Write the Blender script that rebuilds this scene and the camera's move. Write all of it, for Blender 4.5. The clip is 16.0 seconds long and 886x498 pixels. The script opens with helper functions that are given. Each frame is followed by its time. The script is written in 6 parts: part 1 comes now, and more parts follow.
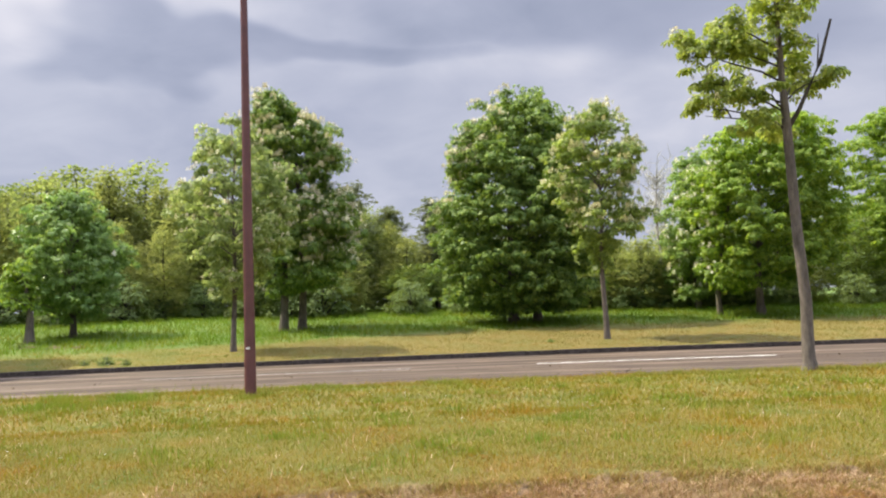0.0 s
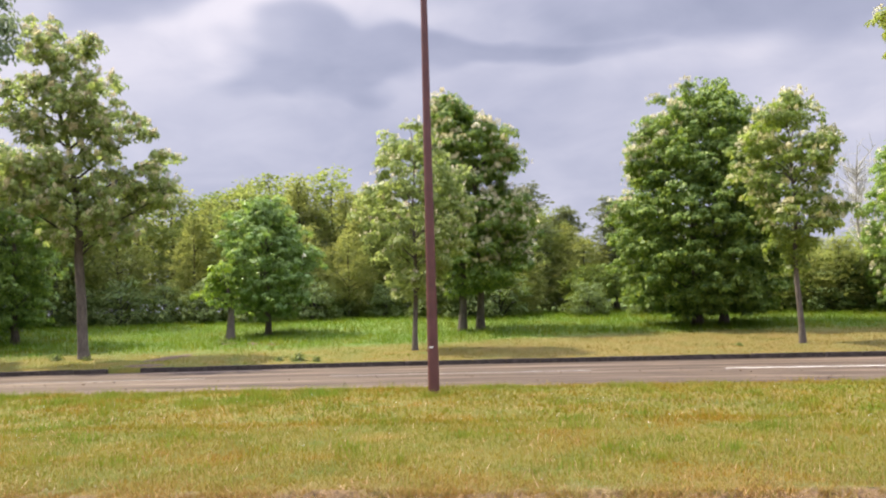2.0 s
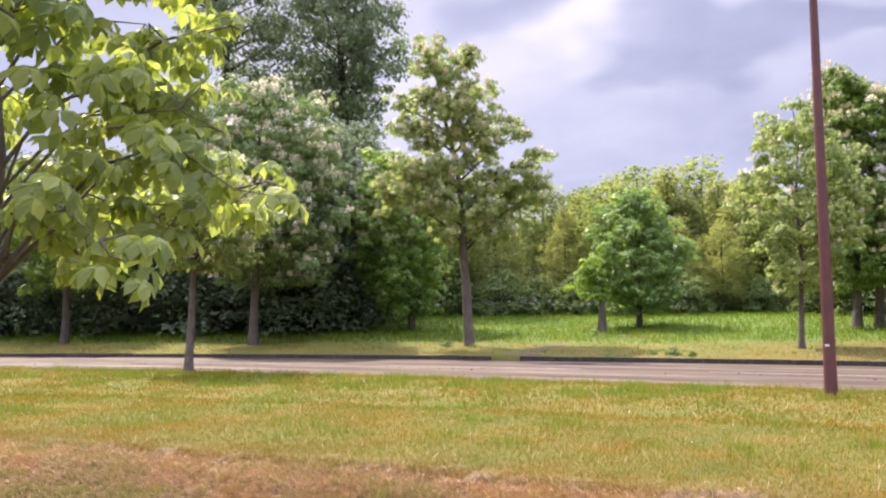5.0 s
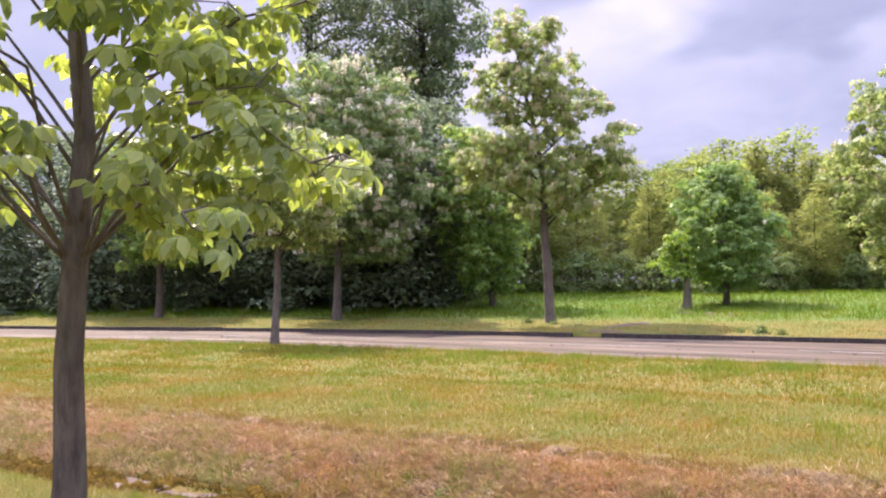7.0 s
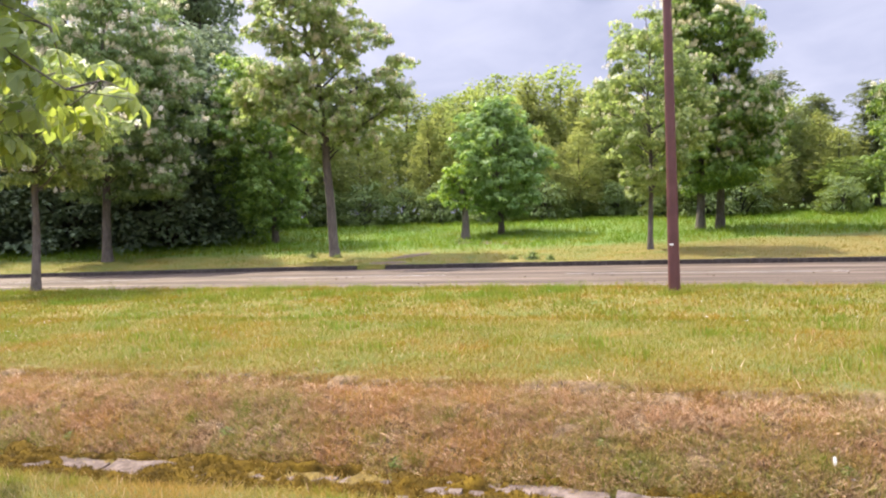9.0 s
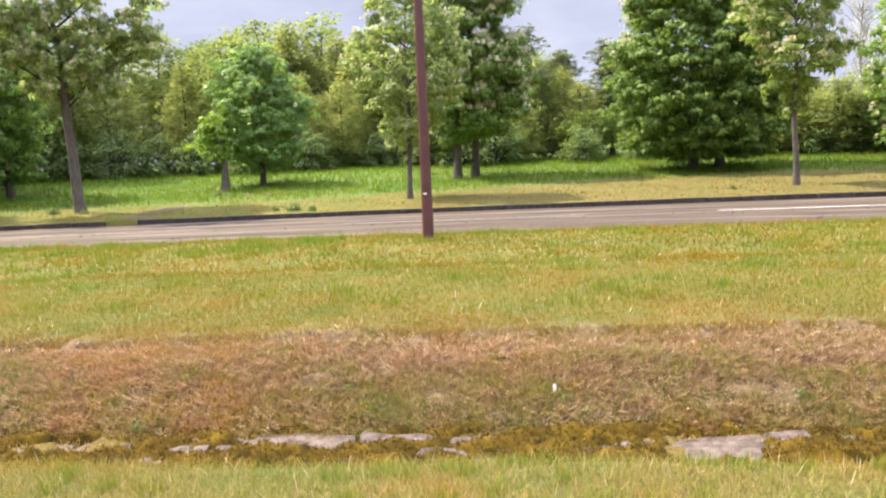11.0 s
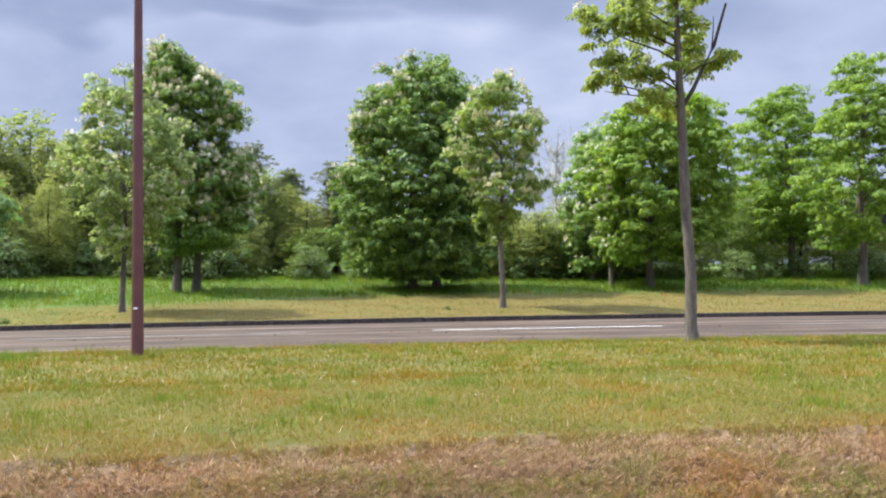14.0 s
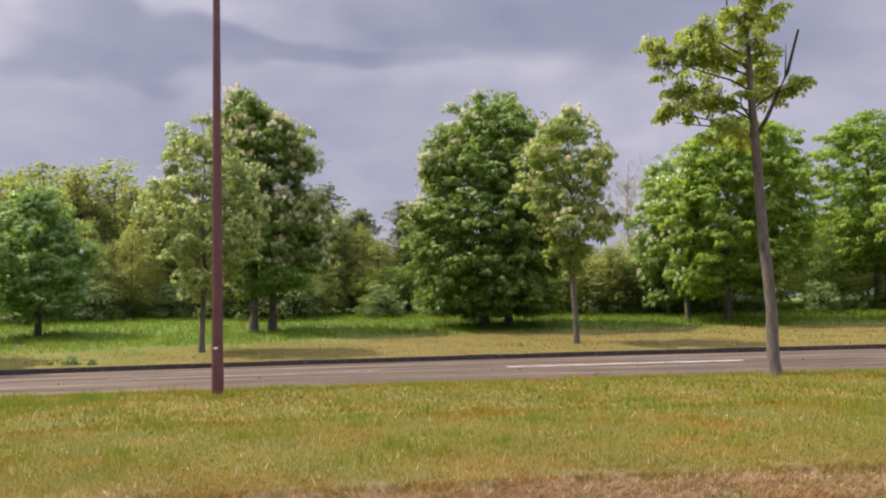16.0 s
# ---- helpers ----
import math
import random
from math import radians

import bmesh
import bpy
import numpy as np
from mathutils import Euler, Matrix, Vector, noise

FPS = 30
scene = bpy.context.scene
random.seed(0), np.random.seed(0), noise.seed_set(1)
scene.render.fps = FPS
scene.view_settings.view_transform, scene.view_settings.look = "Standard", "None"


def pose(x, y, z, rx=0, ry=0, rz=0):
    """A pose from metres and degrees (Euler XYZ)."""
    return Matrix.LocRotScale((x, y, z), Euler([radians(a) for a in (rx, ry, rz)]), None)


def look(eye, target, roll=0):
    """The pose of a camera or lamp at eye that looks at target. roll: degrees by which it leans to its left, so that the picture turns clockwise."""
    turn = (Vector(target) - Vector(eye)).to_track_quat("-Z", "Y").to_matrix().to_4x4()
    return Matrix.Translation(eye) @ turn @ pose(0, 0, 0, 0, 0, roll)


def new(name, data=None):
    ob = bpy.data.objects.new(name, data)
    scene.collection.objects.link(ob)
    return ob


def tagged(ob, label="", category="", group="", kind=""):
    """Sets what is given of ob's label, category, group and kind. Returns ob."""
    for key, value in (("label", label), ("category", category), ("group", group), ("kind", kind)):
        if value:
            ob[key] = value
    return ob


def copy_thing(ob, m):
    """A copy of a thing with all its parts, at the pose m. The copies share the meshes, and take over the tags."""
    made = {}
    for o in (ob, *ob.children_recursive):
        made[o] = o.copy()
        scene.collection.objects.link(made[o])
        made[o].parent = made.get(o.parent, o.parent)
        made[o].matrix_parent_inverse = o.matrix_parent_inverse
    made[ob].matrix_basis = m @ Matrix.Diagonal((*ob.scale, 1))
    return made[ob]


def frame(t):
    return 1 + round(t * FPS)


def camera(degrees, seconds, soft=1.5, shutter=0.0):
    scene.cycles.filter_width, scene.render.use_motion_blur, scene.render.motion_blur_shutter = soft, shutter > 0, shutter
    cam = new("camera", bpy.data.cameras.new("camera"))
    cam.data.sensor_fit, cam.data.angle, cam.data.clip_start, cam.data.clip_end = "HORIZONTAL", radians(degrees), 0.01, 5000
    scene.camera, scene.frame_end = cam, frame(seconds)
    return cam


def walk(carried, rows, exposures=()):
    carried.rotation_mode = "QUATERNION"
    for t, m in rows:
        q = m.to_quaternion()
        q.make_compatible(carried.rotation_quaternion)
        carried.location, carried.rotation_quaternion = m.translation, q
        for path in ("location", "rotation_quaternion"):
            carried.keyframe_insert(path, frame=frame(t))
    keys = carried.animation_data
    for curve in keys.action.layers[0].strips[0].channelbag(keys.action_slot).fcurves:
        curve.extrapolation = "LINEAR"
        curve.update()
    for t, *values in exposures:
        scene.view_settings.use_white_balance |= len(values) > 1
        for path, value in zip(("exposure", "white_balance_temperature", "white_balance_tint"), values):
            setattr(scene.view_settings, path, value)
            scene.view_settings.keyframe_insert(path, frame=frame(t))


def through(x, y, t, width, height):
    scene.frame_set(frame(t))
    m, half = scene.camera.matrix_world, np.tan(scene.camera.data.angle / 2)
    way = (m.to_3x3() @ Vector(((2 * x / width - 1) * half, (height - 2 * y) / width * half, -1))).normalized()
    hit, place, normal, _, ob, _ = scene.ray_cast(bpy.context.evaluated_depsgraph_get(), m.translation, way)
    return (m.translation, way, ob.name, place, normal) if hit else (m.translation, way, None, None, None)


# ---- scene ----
cam = camera(55.57, 16.0, soft=2.15)
PATH = [
    (0.00, -0.000, -0.003, 1.483, 94.06, 1.94, 6.36),
    (0.50, -0.037, -0.023, 1.487, 94.48, 2.06, 9.26),
    (1.00, -0.069, -0.021, 1.487, 94.56, 1.62, 11.71),
    (1.50, -0.088, -0.005, 1.484, 94.56, 1.61, 15.24),
    (2.00, -0.106, 0.017, 1.484, 94.46, 1.57, 18.22),
    (2.50, -0.125, 0.007, 1.485, 94.82, 1.60, 21.41),
    (3.00, -0.175, -0.002, 1.481, 95.06, 1.74, 25.82),
    (3.50, -0.234, -0.003, 1.481, 94.41, 1.19, 30.12),
    (4.00, -0.301, -0.001, 1.476, 94.57, 0.74, 35.37),
    (4.50, -0.341, 0.007, 1.472, 94.35, 0.44, 39.12),
    (5.00, -0.320, -0.003, 1.464, 94.48, 0.59, 42.73),
    (5.20, -0.308, -0.002, 1.462, 94.19, 0.29, 44.59),
    (5.73, -0.305, 0.004, 1.456, 94.03, 0.25, 48.24),
    (6.25, -0.297, 0.019, 1.443, 93.72, 0.26, 49.94),
    (6.78, -0.290, 0.034, 1.431, 93.33, 0.36, 49.33),
    (7.30, -0.287, 0.040, 1.425, 92.94, 0.57, 46.06),
    (7.50, -0.291, 0.042, 1.421, 93.20, 0.91, 44.13),
    (8.00, -0.302, 0.047, 1.420, 91.98, 1.30, 40.16),
    (8.50, -0.312, 0.055, 1.411, 90.04, 2.06, 37.04),
    (8.70, -0.304, 0.055, 1.411, 89.29, 1.95, 35.65),
    (9.39, -0.247, 0.063, 1.411, 86.86, 2.25, 31.16),
    (10.11, -0.136, 0.078, 1.411, 85.04, 2.84, 26.38),
    (10.80, -0.079, 0.086, 1.411, 84.26, 3.14, 20.26),
    (11.00, -0.072, 0.083, 1.412, 84.25, 2.46, 17.96),
    (11.50, -0.018, 0.065, 1.413, 83.59, 0.96, 12.74),
    (12.00, 0.021, 0.060, 1.419, 83.70, 0.79, 6.74),
    (12.50, 0.046, 0.066, 1.436, 85.17, -0.05, 1.20),
    (13.00, 0.050, 0.059, 1.453, 87.58, 0.25, -0.67),
    (13.50, 0.051, 0.042, 1.451, 90.68, 0.02, -1.80),
    (14.00, 0.062, 0.036, 1.448, 91.69, 0.45, -0.39),
    (14.50, 0.041, 0.020, 1.453, 95.23, 1.12, 1.10),
    (15.00, 0.012, -0.005, 1.447, 98.89, 0.99, 1.80),
    (15.50, 0.028, -0.017, 1.438, 99.80, 1.24, 2.42),
    (16.00, 0.034, -0.008, 1.437, 94.29, 1.33, 4.44),
]
EXPOSURE = [
    (0.0, 0.95, 6600, 7),
    (2.0, 1.04, 6650, 12),
    (3.5, 1.09, 6400, 17),
    (5.0, 1.25, 6350, 20),
    (7.5, 1.31, 6200, 25),
    (8.5, 1.35, 6300, 17),
    (11.0, 1.37, 6450, 10),
    (12.0, 1.29, 6330, 9),
    (12.5, 1.25, 6080, 8),
    (13.5, 1.08, 5680, 8),
    (14.0, 0.99, 5760, 8),
    (14.5, 0.93, 6080, 18),
    (15.0, 0.80, 6400, 17),
    (15.5, 0.73, 6530, 16),
    (16.0, 0.64, 6640, 15),
]
walk(cam, [(t, pose(*p)) for t, *p in PATH], EXPOSURE)

# ---- light ----
SUN = Vector((-0.68, 0.15, 1.0)).normalized()
world = bpy.data.worlds.new("sky_world")
scene.world = world
world.use_nodes = True
wn, wl = world.node_tree.nodes, world.node_tree.links
wn.clear()


def wnode(kind, **vals):
    n = wn.new(kind)
    for k, v in vals.items():
        n.inputs[k].default_value = v
    return n


w_out = wn.new("ShaderNodeOutputWorld")
w_bg = wn.new("ShaderNodeBackground")
w_bg.inputs[1].default_value = 0.70
wl.new(w_bg.outputs[0], w_out.inputs[0])
sky = wn.new("ShaderNodeTexSky")
sky.sky_type = "NISHITA"
sky.sun_disc = False
sky.sun_elevation = math.asin(SUN.z)
sky.sun_rotation = math.atan2(SUN.x, SUN.y)
sky_dim = wn.new("ShaderNodeMixRGB")
sky_dim.blend_type = "MULTIPLY"
sky_dim.inputs[0].default_value = 1.0
sky_dim.inputs[2].default_value = (0.10, 0.10, 0.10, 1)
wl.new(sky.outputs[0], sky_dim.inputs[1])
tc = wn.new("ShaderNodeTexCoord")
BANKS = [(-0.50, 1.54, 0.36, 0.09, 14, 0.15, 0.7), (-0.70, 1.34, 0.30, 0.10, 8, -0.18, 1.6), (-0.86, 1.19, 0.28, 0.08, 5, 0.13, 1.0),
         (0.22, 1.52, 0.45, 0.20, 20, 0.13, 1.0), (-0.06, 1.74, 0.45, 0.14, 10, -0.07, 1.2), (-1.5, 1.25, 0.5, 0.3, 0, -0.10, 1.2)]
# clouds lie on a flat layer: direction over height
sep = wn.new("ShaderNodeSeparateXYZ")
wl.new(tc.outputs["Generated"], sep.inputs[0])


def wmath(op, a, b=None, c=None, clamp=False):
    n = wn.new("ShaderNodeMath")
    n.operation, n.use_clamp = op, clamp
    for i, v in enumerate((a, b, c)):
        if v is None:
            continue
        if isinstance(v, (int, float)):
            n.inputs[i].default_value = v
        else:
            wl.new(v, n.inputs[i])
    return n.outputs[0]


hz = wmath("ADD", wmath("MAXIMUM", sep.outputs[2], 0.0), 0.30)
comb = wn.new("ShaderNodeCombineXYZ")
wl.new(wmath("DIVIDE", sep.outputs[0], hz), comb.inputs[0])
wl.new(wmath("DIVIDE", sep.outputs[1], hz), comb.inputs[1])


def wnoise(scale, detail, rough, offset, distort=0.0):
    m = wn.new("ShaderNodeMapping")
    m.inputs["Location"].default_value = offset
    wl.new(comb.outputs[0], m.inputs[0])
    n = wnode("ShaderNodeTexNoise", Scale=scale, Detail=detail, Roughness=rough, Distortion=distort)
    wl.new(m.outputs[0], n.inputs["Vector"])
    return n.outputs[0]


def wramp(src, stops):
    r = wn.new("ShaderNodeValToRGB")
    e = r.color_ramp.elements
    while len(e) < len(stops):
        e.new(0.5)
    for el, (p, c) in zip(e, stops):
        el.position, el.color = p, (*c, 1)
    wl.new(src, r.inputs[0])
    return r.outputs[0]


big = wnoise(1.3, 4.0, 0.5, (3.1, 1.7, 0.0), 0.6)
small = wnoise(4.2, 6.0, 0.55, (7.0, 2.0, 0.0), 0.4)
dens = wmath("ADD", wmath("MULTIPLY_ADD", big, 0.40, 0.16), wmath("MULTIPLY", small, 0.26))
warp = wn.new("ShaderNodeVectorMath")
warp.operation = "MULTIPLY_ADD"
wnz = wnode("ShaderNodeTexNoise", Scale=1.7, Detail=3.0, Roughness=0.5)
wl.new(comb.outputs[0], wnz.inputs["Vector"])
wl.new(wnz.outputs["Color"], warp.inputs[0])
warp.inputs[1].default_value = (1.1, 1.1, 0.0)
wl.new(comb.outputs[0], warp.inputs[2])


def cloud_bank(x, y, sx, sy, turn, amount, soft=1.0):
    """A bank of cloud on the layer: amount above 0 darkens, below 0 thins."""
    m = wn.new("ShaderNodeMapping")
    m.vector_type = "TEXTURE"
    m.inputs["Location"].default_value = (x + 0.55, y + 0.55, 0)
    m.inputs["Rotation"].default_value = (0, 0, radians(turn))
    m.inputs["Scale"].default_value = (sx, sy, 1)
    wl.new(warp.outputs[0], m.inputs[0])
    ln = wn.new("ShaderNodeVectorMath")
    ln.operation = "LENGTH"
    wl.new(m.outputs[0], ln.inputs[0])
    r = wn.new("ShaderNodeMapRange")
    r.interpolation_type = "SMOOTHSTEP"
    r.inputs["From Min"].default_value, r.inputs["From Max"].default_value = 1.0 + 0.5 * soft, 1.0 - 0.5 * soft
    wl.new(ln.outputs["Value"], r.inputs["Value"])
    return wmath("MULTIPLY", r.outputs[0], amount)


for bank in BANKS:
    dens = wmath("ADD", dens, cloud_bank(*bank))
cloud = wramp(dens, [(0.26, (0.72, 0.70, 0.785)), (0.44, (0.497, 0.507, 0.624)), (0.57, (0.377, 0.397, 0.522)), (0.76, (0.245, 0.272, 0.386))])
# a clouded sky is brighter overhead than low down
zen = wn.new("ShaderNodeMapRange")
zen.interpolation_type = "SMOOTHSTEP"
zen.inputs["From Min"].default_value, zen.inputs["From Max"].default_value = 0.42, 0.95
zen.inputs["To Min"].default_value, zen.inputs["To Max"].default_value = 1.0, 6.0
wl.new(sep.outputs[2], zen.inputs["Value"])
w_str = wmath("MULTIPLY", zen.outputs[0], 0.62)
wl.new(w_str, w_bg.inputs[1])
mixc = wn.new("ShaderNodeMixRGB")
mixc.inputs[0].default_value = 0.93
wl.new(sky_dim.outputs[0], mixc.inputs[1])
wl.new(cloud, mixc.inputs[2])
wl.new(mixc.outputs[0], w_bg.inputs[0])

sun_data = bpy.data.lights.new("sun", "SUN")
sun_data.energy, sun_data.angle, sun_data.color = 4.5, radians(1.2), (1.0, 0.90, 0.70)
sun = new("sun", sun_data)
sun.matrix_world = look((0, 0, 60), Vector((0, 0, 60)) - SUN)


# ---- materials ----
def material(name, rough=0.8):
    m = bpy.data.materials.new(name)
    m.use_nodes = True
    n = m.node_tree.nodes
    b = n["Principled BSDF"]
    b.inputs["Roughness"].default_value = rough
    return m, n, m.node_tree.links, b


def noise_tex(n, l, scale, detail=4.0, rough=0.6, vec=None):
    t = n.new("ShaderNodeTexNoise")
    t.inputs["Scale"].default_value, t.inputs["Detail"].default_value, t.inputs["Roughness"].default_value = scale, detail, rough
    if vec is None:
        g = n.new("ShaderNodeNewGeometry")
        vec = g.outputs["Position"]
    l.new(vec, t.inputs["Vector"])
    return t.outputs[0]


def ramp(n, l, src, stops):
    r = n.new("ShaderNodeValToRGB")
    e = r.color_ramp.elements
    while len(e) < len(stops):
        e.new(0.5)
    for el, (p, c) in zip(e, stops):
        el.position, el.color = p, (*c, 1)
    l.new(src, r.inputs[0])
    return r.outputs[0]


def mix(n, l, fac, a, b, blend="MIX"):
    m = n.new("ShaderNodeMixRGB")
    m.blend_type = blend
    for i, v in enumerate((fac, a, b)):
        if isinstance(v, (int, float)):
            m.inputs[i].default_value = v
        elif isinstance(v, tuple):
            m.inputs[i].default_value = (*v, 1)
        else:
            l.new(v, m.inputs[i])
    return m.outputs[0]


def bump(n, l, b, height, strength, dist=0.02):
    k = n.new("ShaderNodeBump")
    k.inputs["Strength"].default_value, k.inputs["Distance"].default_value = strength, dist
    l.new(height, k.inputs["Height"])
    l.new(k.outputs[0], b.inputs["Normal"])


def island(n):
    return n.new("ShaderNodeNewGeometry").outputs["Random Per Island"]


def attr(n, name):
    a = n.new("ShaderNodeAttribute")
    a.attribute_name = name
    return a.outputs["Fac"]


def leaf_material(name, dark, mid, light, through=0.4, rough=0.45, glow=(1.5, 1.42, 0.6)):
    """Leaves: gloss and diffuse, with light that passes through."""
    m, n, l, b = material(name, rough)
    col = ramp(n, l, island(n), [(0.0, dark), (0.5, mid), (1.0, light)])
    patch = noise_tex(n, l, 0.9, 3.0)
    col = mix(n, l, 0.8, col, ramp(n, l, patch, [(0.3, (0.98, 1.05, 0.98)), (0.7, (1.42, 1.36, 1.15))]), "MULTIPLY")
    l.new(col, b.inputs["Base Color"])
    b.inputs["Specular IOR Level"].default_value = 0.24
    tr = n.new("ShaderNodeBsdfTranslucent")
    l.new(mix(n, l, 1.0, col, glow, "MULTIPLY"), tr.inputs[0])
    ms = n.new("ShaderNodeMixShader")
    ms.inputs[0].default_value = through
    l.new(b.outputs[0], ms.inputs[1])
    l.new(tr.outputs[0], ms.inputs[2])
    l.new(ms.outputs[0], n["Material Output"].inputs[0])
    return m


def bark_material(name, dark, light, scale=14.0):
    m, n, l, b = material(name, 0.9)
    g = n.new("ShaderNodeNewGeometry")
    mp = n.new("ShaderNodeMapping")
    mp.inputs["Scale"].default_value = (1, 1, 0.25)
    l.new(g.outputs["Position"], mp.inputs[0])
    t = noise_tex(n, l, scale, 6.0, 0.7, mp.outputs[0])
    t2 = noise_tex(n, l, 2.2, 3.0)
    col = ramp(n, l, t, [(0.3, dark), (0.7, light)])
    col = mix(n, l, 0.5, col, ramp(n, l, t2, [(0.35, (0.6, 0.6, 0.55)), (0.65, (1.1, 1.08, 1.0))]), "MULTIPLY")
    l.new(col, b.inputs["Base Color"])
    bump(n, l, b, t, 0.8, 0.03)
    return m


LEAF_MID = leaf_material("leaf_chestnut", (0.100, 0.165, 0.052), (0.165, 0.255, 0.080), (0.250, 0.345, 0.115), .42)
LEAF_DARK = leaf_material("leaf_chestnut_dark", (0.074, 0.130, 0.036), (0.136, 0.212, 0.056), (0.242, 0.318, 0.088), .42, 0.45, (1.3, 1.25, 0.7))
LEAF_LIGHT = leaf_material("leaf_chestnut_light", (0.158, 0.208, 0.080), (0.240, 0.298, 0.114), (0.345, 0.395, 0.165), .54, 0.45, (1.15, 1.16, 0.9))
LEAF_BRIGHT = leaf_material("leaf_chestnut_bright", (0.100, 0.172, 0.032), (0.168, 0.255, 0.048), (0.280, 0.358, 0.076), .48, 0.45, (1.42, 1.38, 0.6))
LEAF_NEAR = leaf_material("leaf_near", (0.156, 0.200, 0.098), (0.218, 0.266, 0.118), (0.300, 0.345, 0.144), 0.56, 0.4, (1.5, 1.48, 0.6))
LEAF_WOOD = leaf_material("leaf_woodland", (0.158, 0.200, 0.082), (0.208, 0.248, 0.096), (0.270, 0.304, 0.118), .58, 0.6, (1.15, 1.17, 0.8))
LEAF_OLIVE = leaf_material("leaf_olive", (0.186, 0.212, 0.084), (0.232, 0.256, 0.098), (0.290, 0.308, 0.122), .6, 0.6, (1.15, 1.14, 0.8))
LEAF_HEDGE = leaf_material("leaf_dense_dark", (0.095, 0.130, 0.086), (0.138, 0.180, 0.114), (0.190, 0.238, 0.145), .38, 0.6, (1.1, 1.1, 0.95))
LEAF_PALE = leaf_material("leaf_chestnut_greyish", (0.112, 0.165, 0.074), (0.165, 0.230, 0.100), (0.235, 0.305, 0.140), .38, 0.55, (1.15, 1.15, 0.85))
LEAF_TALL = leaf_material("leaf_tall_tree", (0.110, 0.145, 0.100), (0.155, 0.195, 0.132), (0.210, 0.250, 0.170), .5, 0.45, (1.1, 1.1, 0.95))
LEAF_PINE = leaf_material("needles_pine", (0.120, 0.147, 0.087), (0.165, 0.196, 0.106), (0.225, 0.252, 0.126), 0.15)
LEAF_WEED = leaf_material("leaf_weed", (0.070, 0.110, 0.030), (0.120, 0.165, 0.045), (0.190, 0.235, 0.070), .4)
LEAF_THIN = leaf_material("leaf_chestnut_thin", (0.112, 0.166, 0.047), (0.184, 0.246, 0.074), (0.285, 0.345, 0.115), .5, 0.45, (1.3, 1.3, 0.65))
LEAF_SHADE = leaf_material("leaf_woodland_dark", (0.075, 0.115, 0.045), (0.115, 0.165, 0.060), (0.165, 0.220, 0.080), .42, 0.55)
LEAF_SHRUB = leaf_material("leaf_shrub", (0.085, 0.128, 0.050), (0.122, 0.170, 0.065), (0.170, 0.218, 0.084), .42, 0.65)
LEAF_FRESH = leaf_material("leaf_chestnut_fresh", (0.108, 0.180, 0.062), (0.165, 0.252, 0.090), (0.248, 0.342, 0.138), .46, 0.4, (1.3, 1.3, 0.7))
BARK = bark_material("bark_grey_brown", (0.060, 0.048, 0.042), (0.185, 0.155, 0.135))
BARK_PALE = bark_material("bark_pale", (0.22, 0.19, 0.16), (0.42, 0.38, 0.33))
BARK_WHITE = bark_material("bark_whitish", (0.40, 0.38, 0.33), (0.62, 0.60, 0.54))
BARK_DARK = bark_material("bark_dark", (0.025, 0.021, 0.018), (0.085, 0.070, 0.058))



def petals(name, a, bb, c):
    m, n, l, b = material(name, 0.7)
    l.new(ramp(n, l, island(n), [(0.0, a), (0.6, bb), (1.0, c)]), b.inputs["Base Color"])
    return m


BLOSSOM = petals("blossom_cream", (0.62, 0.60, 0.38), (0.76, 0.72, 0.54), (0.78, 0.68, 0.54))
BLOSSOM_YELLOW = petals("blossom_yellowish", (0.52, 0.52, 0.24), (0.68, 0.66, 0.40), (0.74, 0.68, 0.50))
BLOSSOM_WHITE = petals("blossom_white", (0.66, 0.64, 0.50), (0.82, 0.78, 0.66), (0.82, 0.70, 0.62))
LEAF_SPARSE = leaf_material("leaf_sparse_yellow", (0.140, 0.190, 0.055), (0.225, 0.275, 0.078), (0.350, 0.385, 0.120), 0.52, 0.45, (1.35, 1.35, 0.65))

m, n, l, b = material("ground_soil_grass", 0.95)
fine = noise_tex(n, l, 26.0, 6.0, 0.75)
coarse = noise_tex(n, l, 1.1, 5.0, 0.65)
patchy = noise_tex(n, l, 0.35, 3.0, 0.5)
green = ramp(n, l, coarse, [(0.30, (0.205, 0.142, 0.026)), (0.48, (0.170, 0.150, 0.022)), (0.66, (0.105, 0.132, 0.016))])
clod = noise_tex(n, l, 9.0, 5.0, 0.7)
dry = ramp(n, l, clod, [(0.36, (0.075, 0.048, 0.025)), (0.46, (0.20, 0.128, 0.066)), (0.58, (0.28, 0.185, 0.098)), (0.72, (0.36, 0.255, 0.145))])
moss = ramp(n, l, fine, [(0.3, (0.10, 0.065, 0.012)), (0.6, (0.20, 0.135, 0.020)), (0.8, (0.27, 0.19, 0.035))])
lush = ramp(n, l, fine, [(0.3, (0.075, 0.135, 0.020)), (0.7, (0.15, 0.23, 0.036))])


def edge_mask(n, l, name, lo=0.35, hi=0.65, amount=0.5):
    """A painted zone with a ragged, noisy rim."""
    s = n.new("ShaderNodeMath")
    s.operation = "MULTIPLY_ADD"
    l.new(noise_tex(n, l, 2.6, 5.0, 0.7), s.inputs[0])
    s.inputs[1].default_value = amount
    a = n.new("ShaderNodeMath")
    a.operation = "SUBTRACT"
    l.new(attr(n, name), a.inputs[0])
    a.inputs[1].default_value = amount * 0.5
    l.new(a.outputs[0], s.inputs[2])
    return ramp(n, l, s.outputs[0], [(lo, (0, 0, 0)), (hi, (1, 1, 1))])


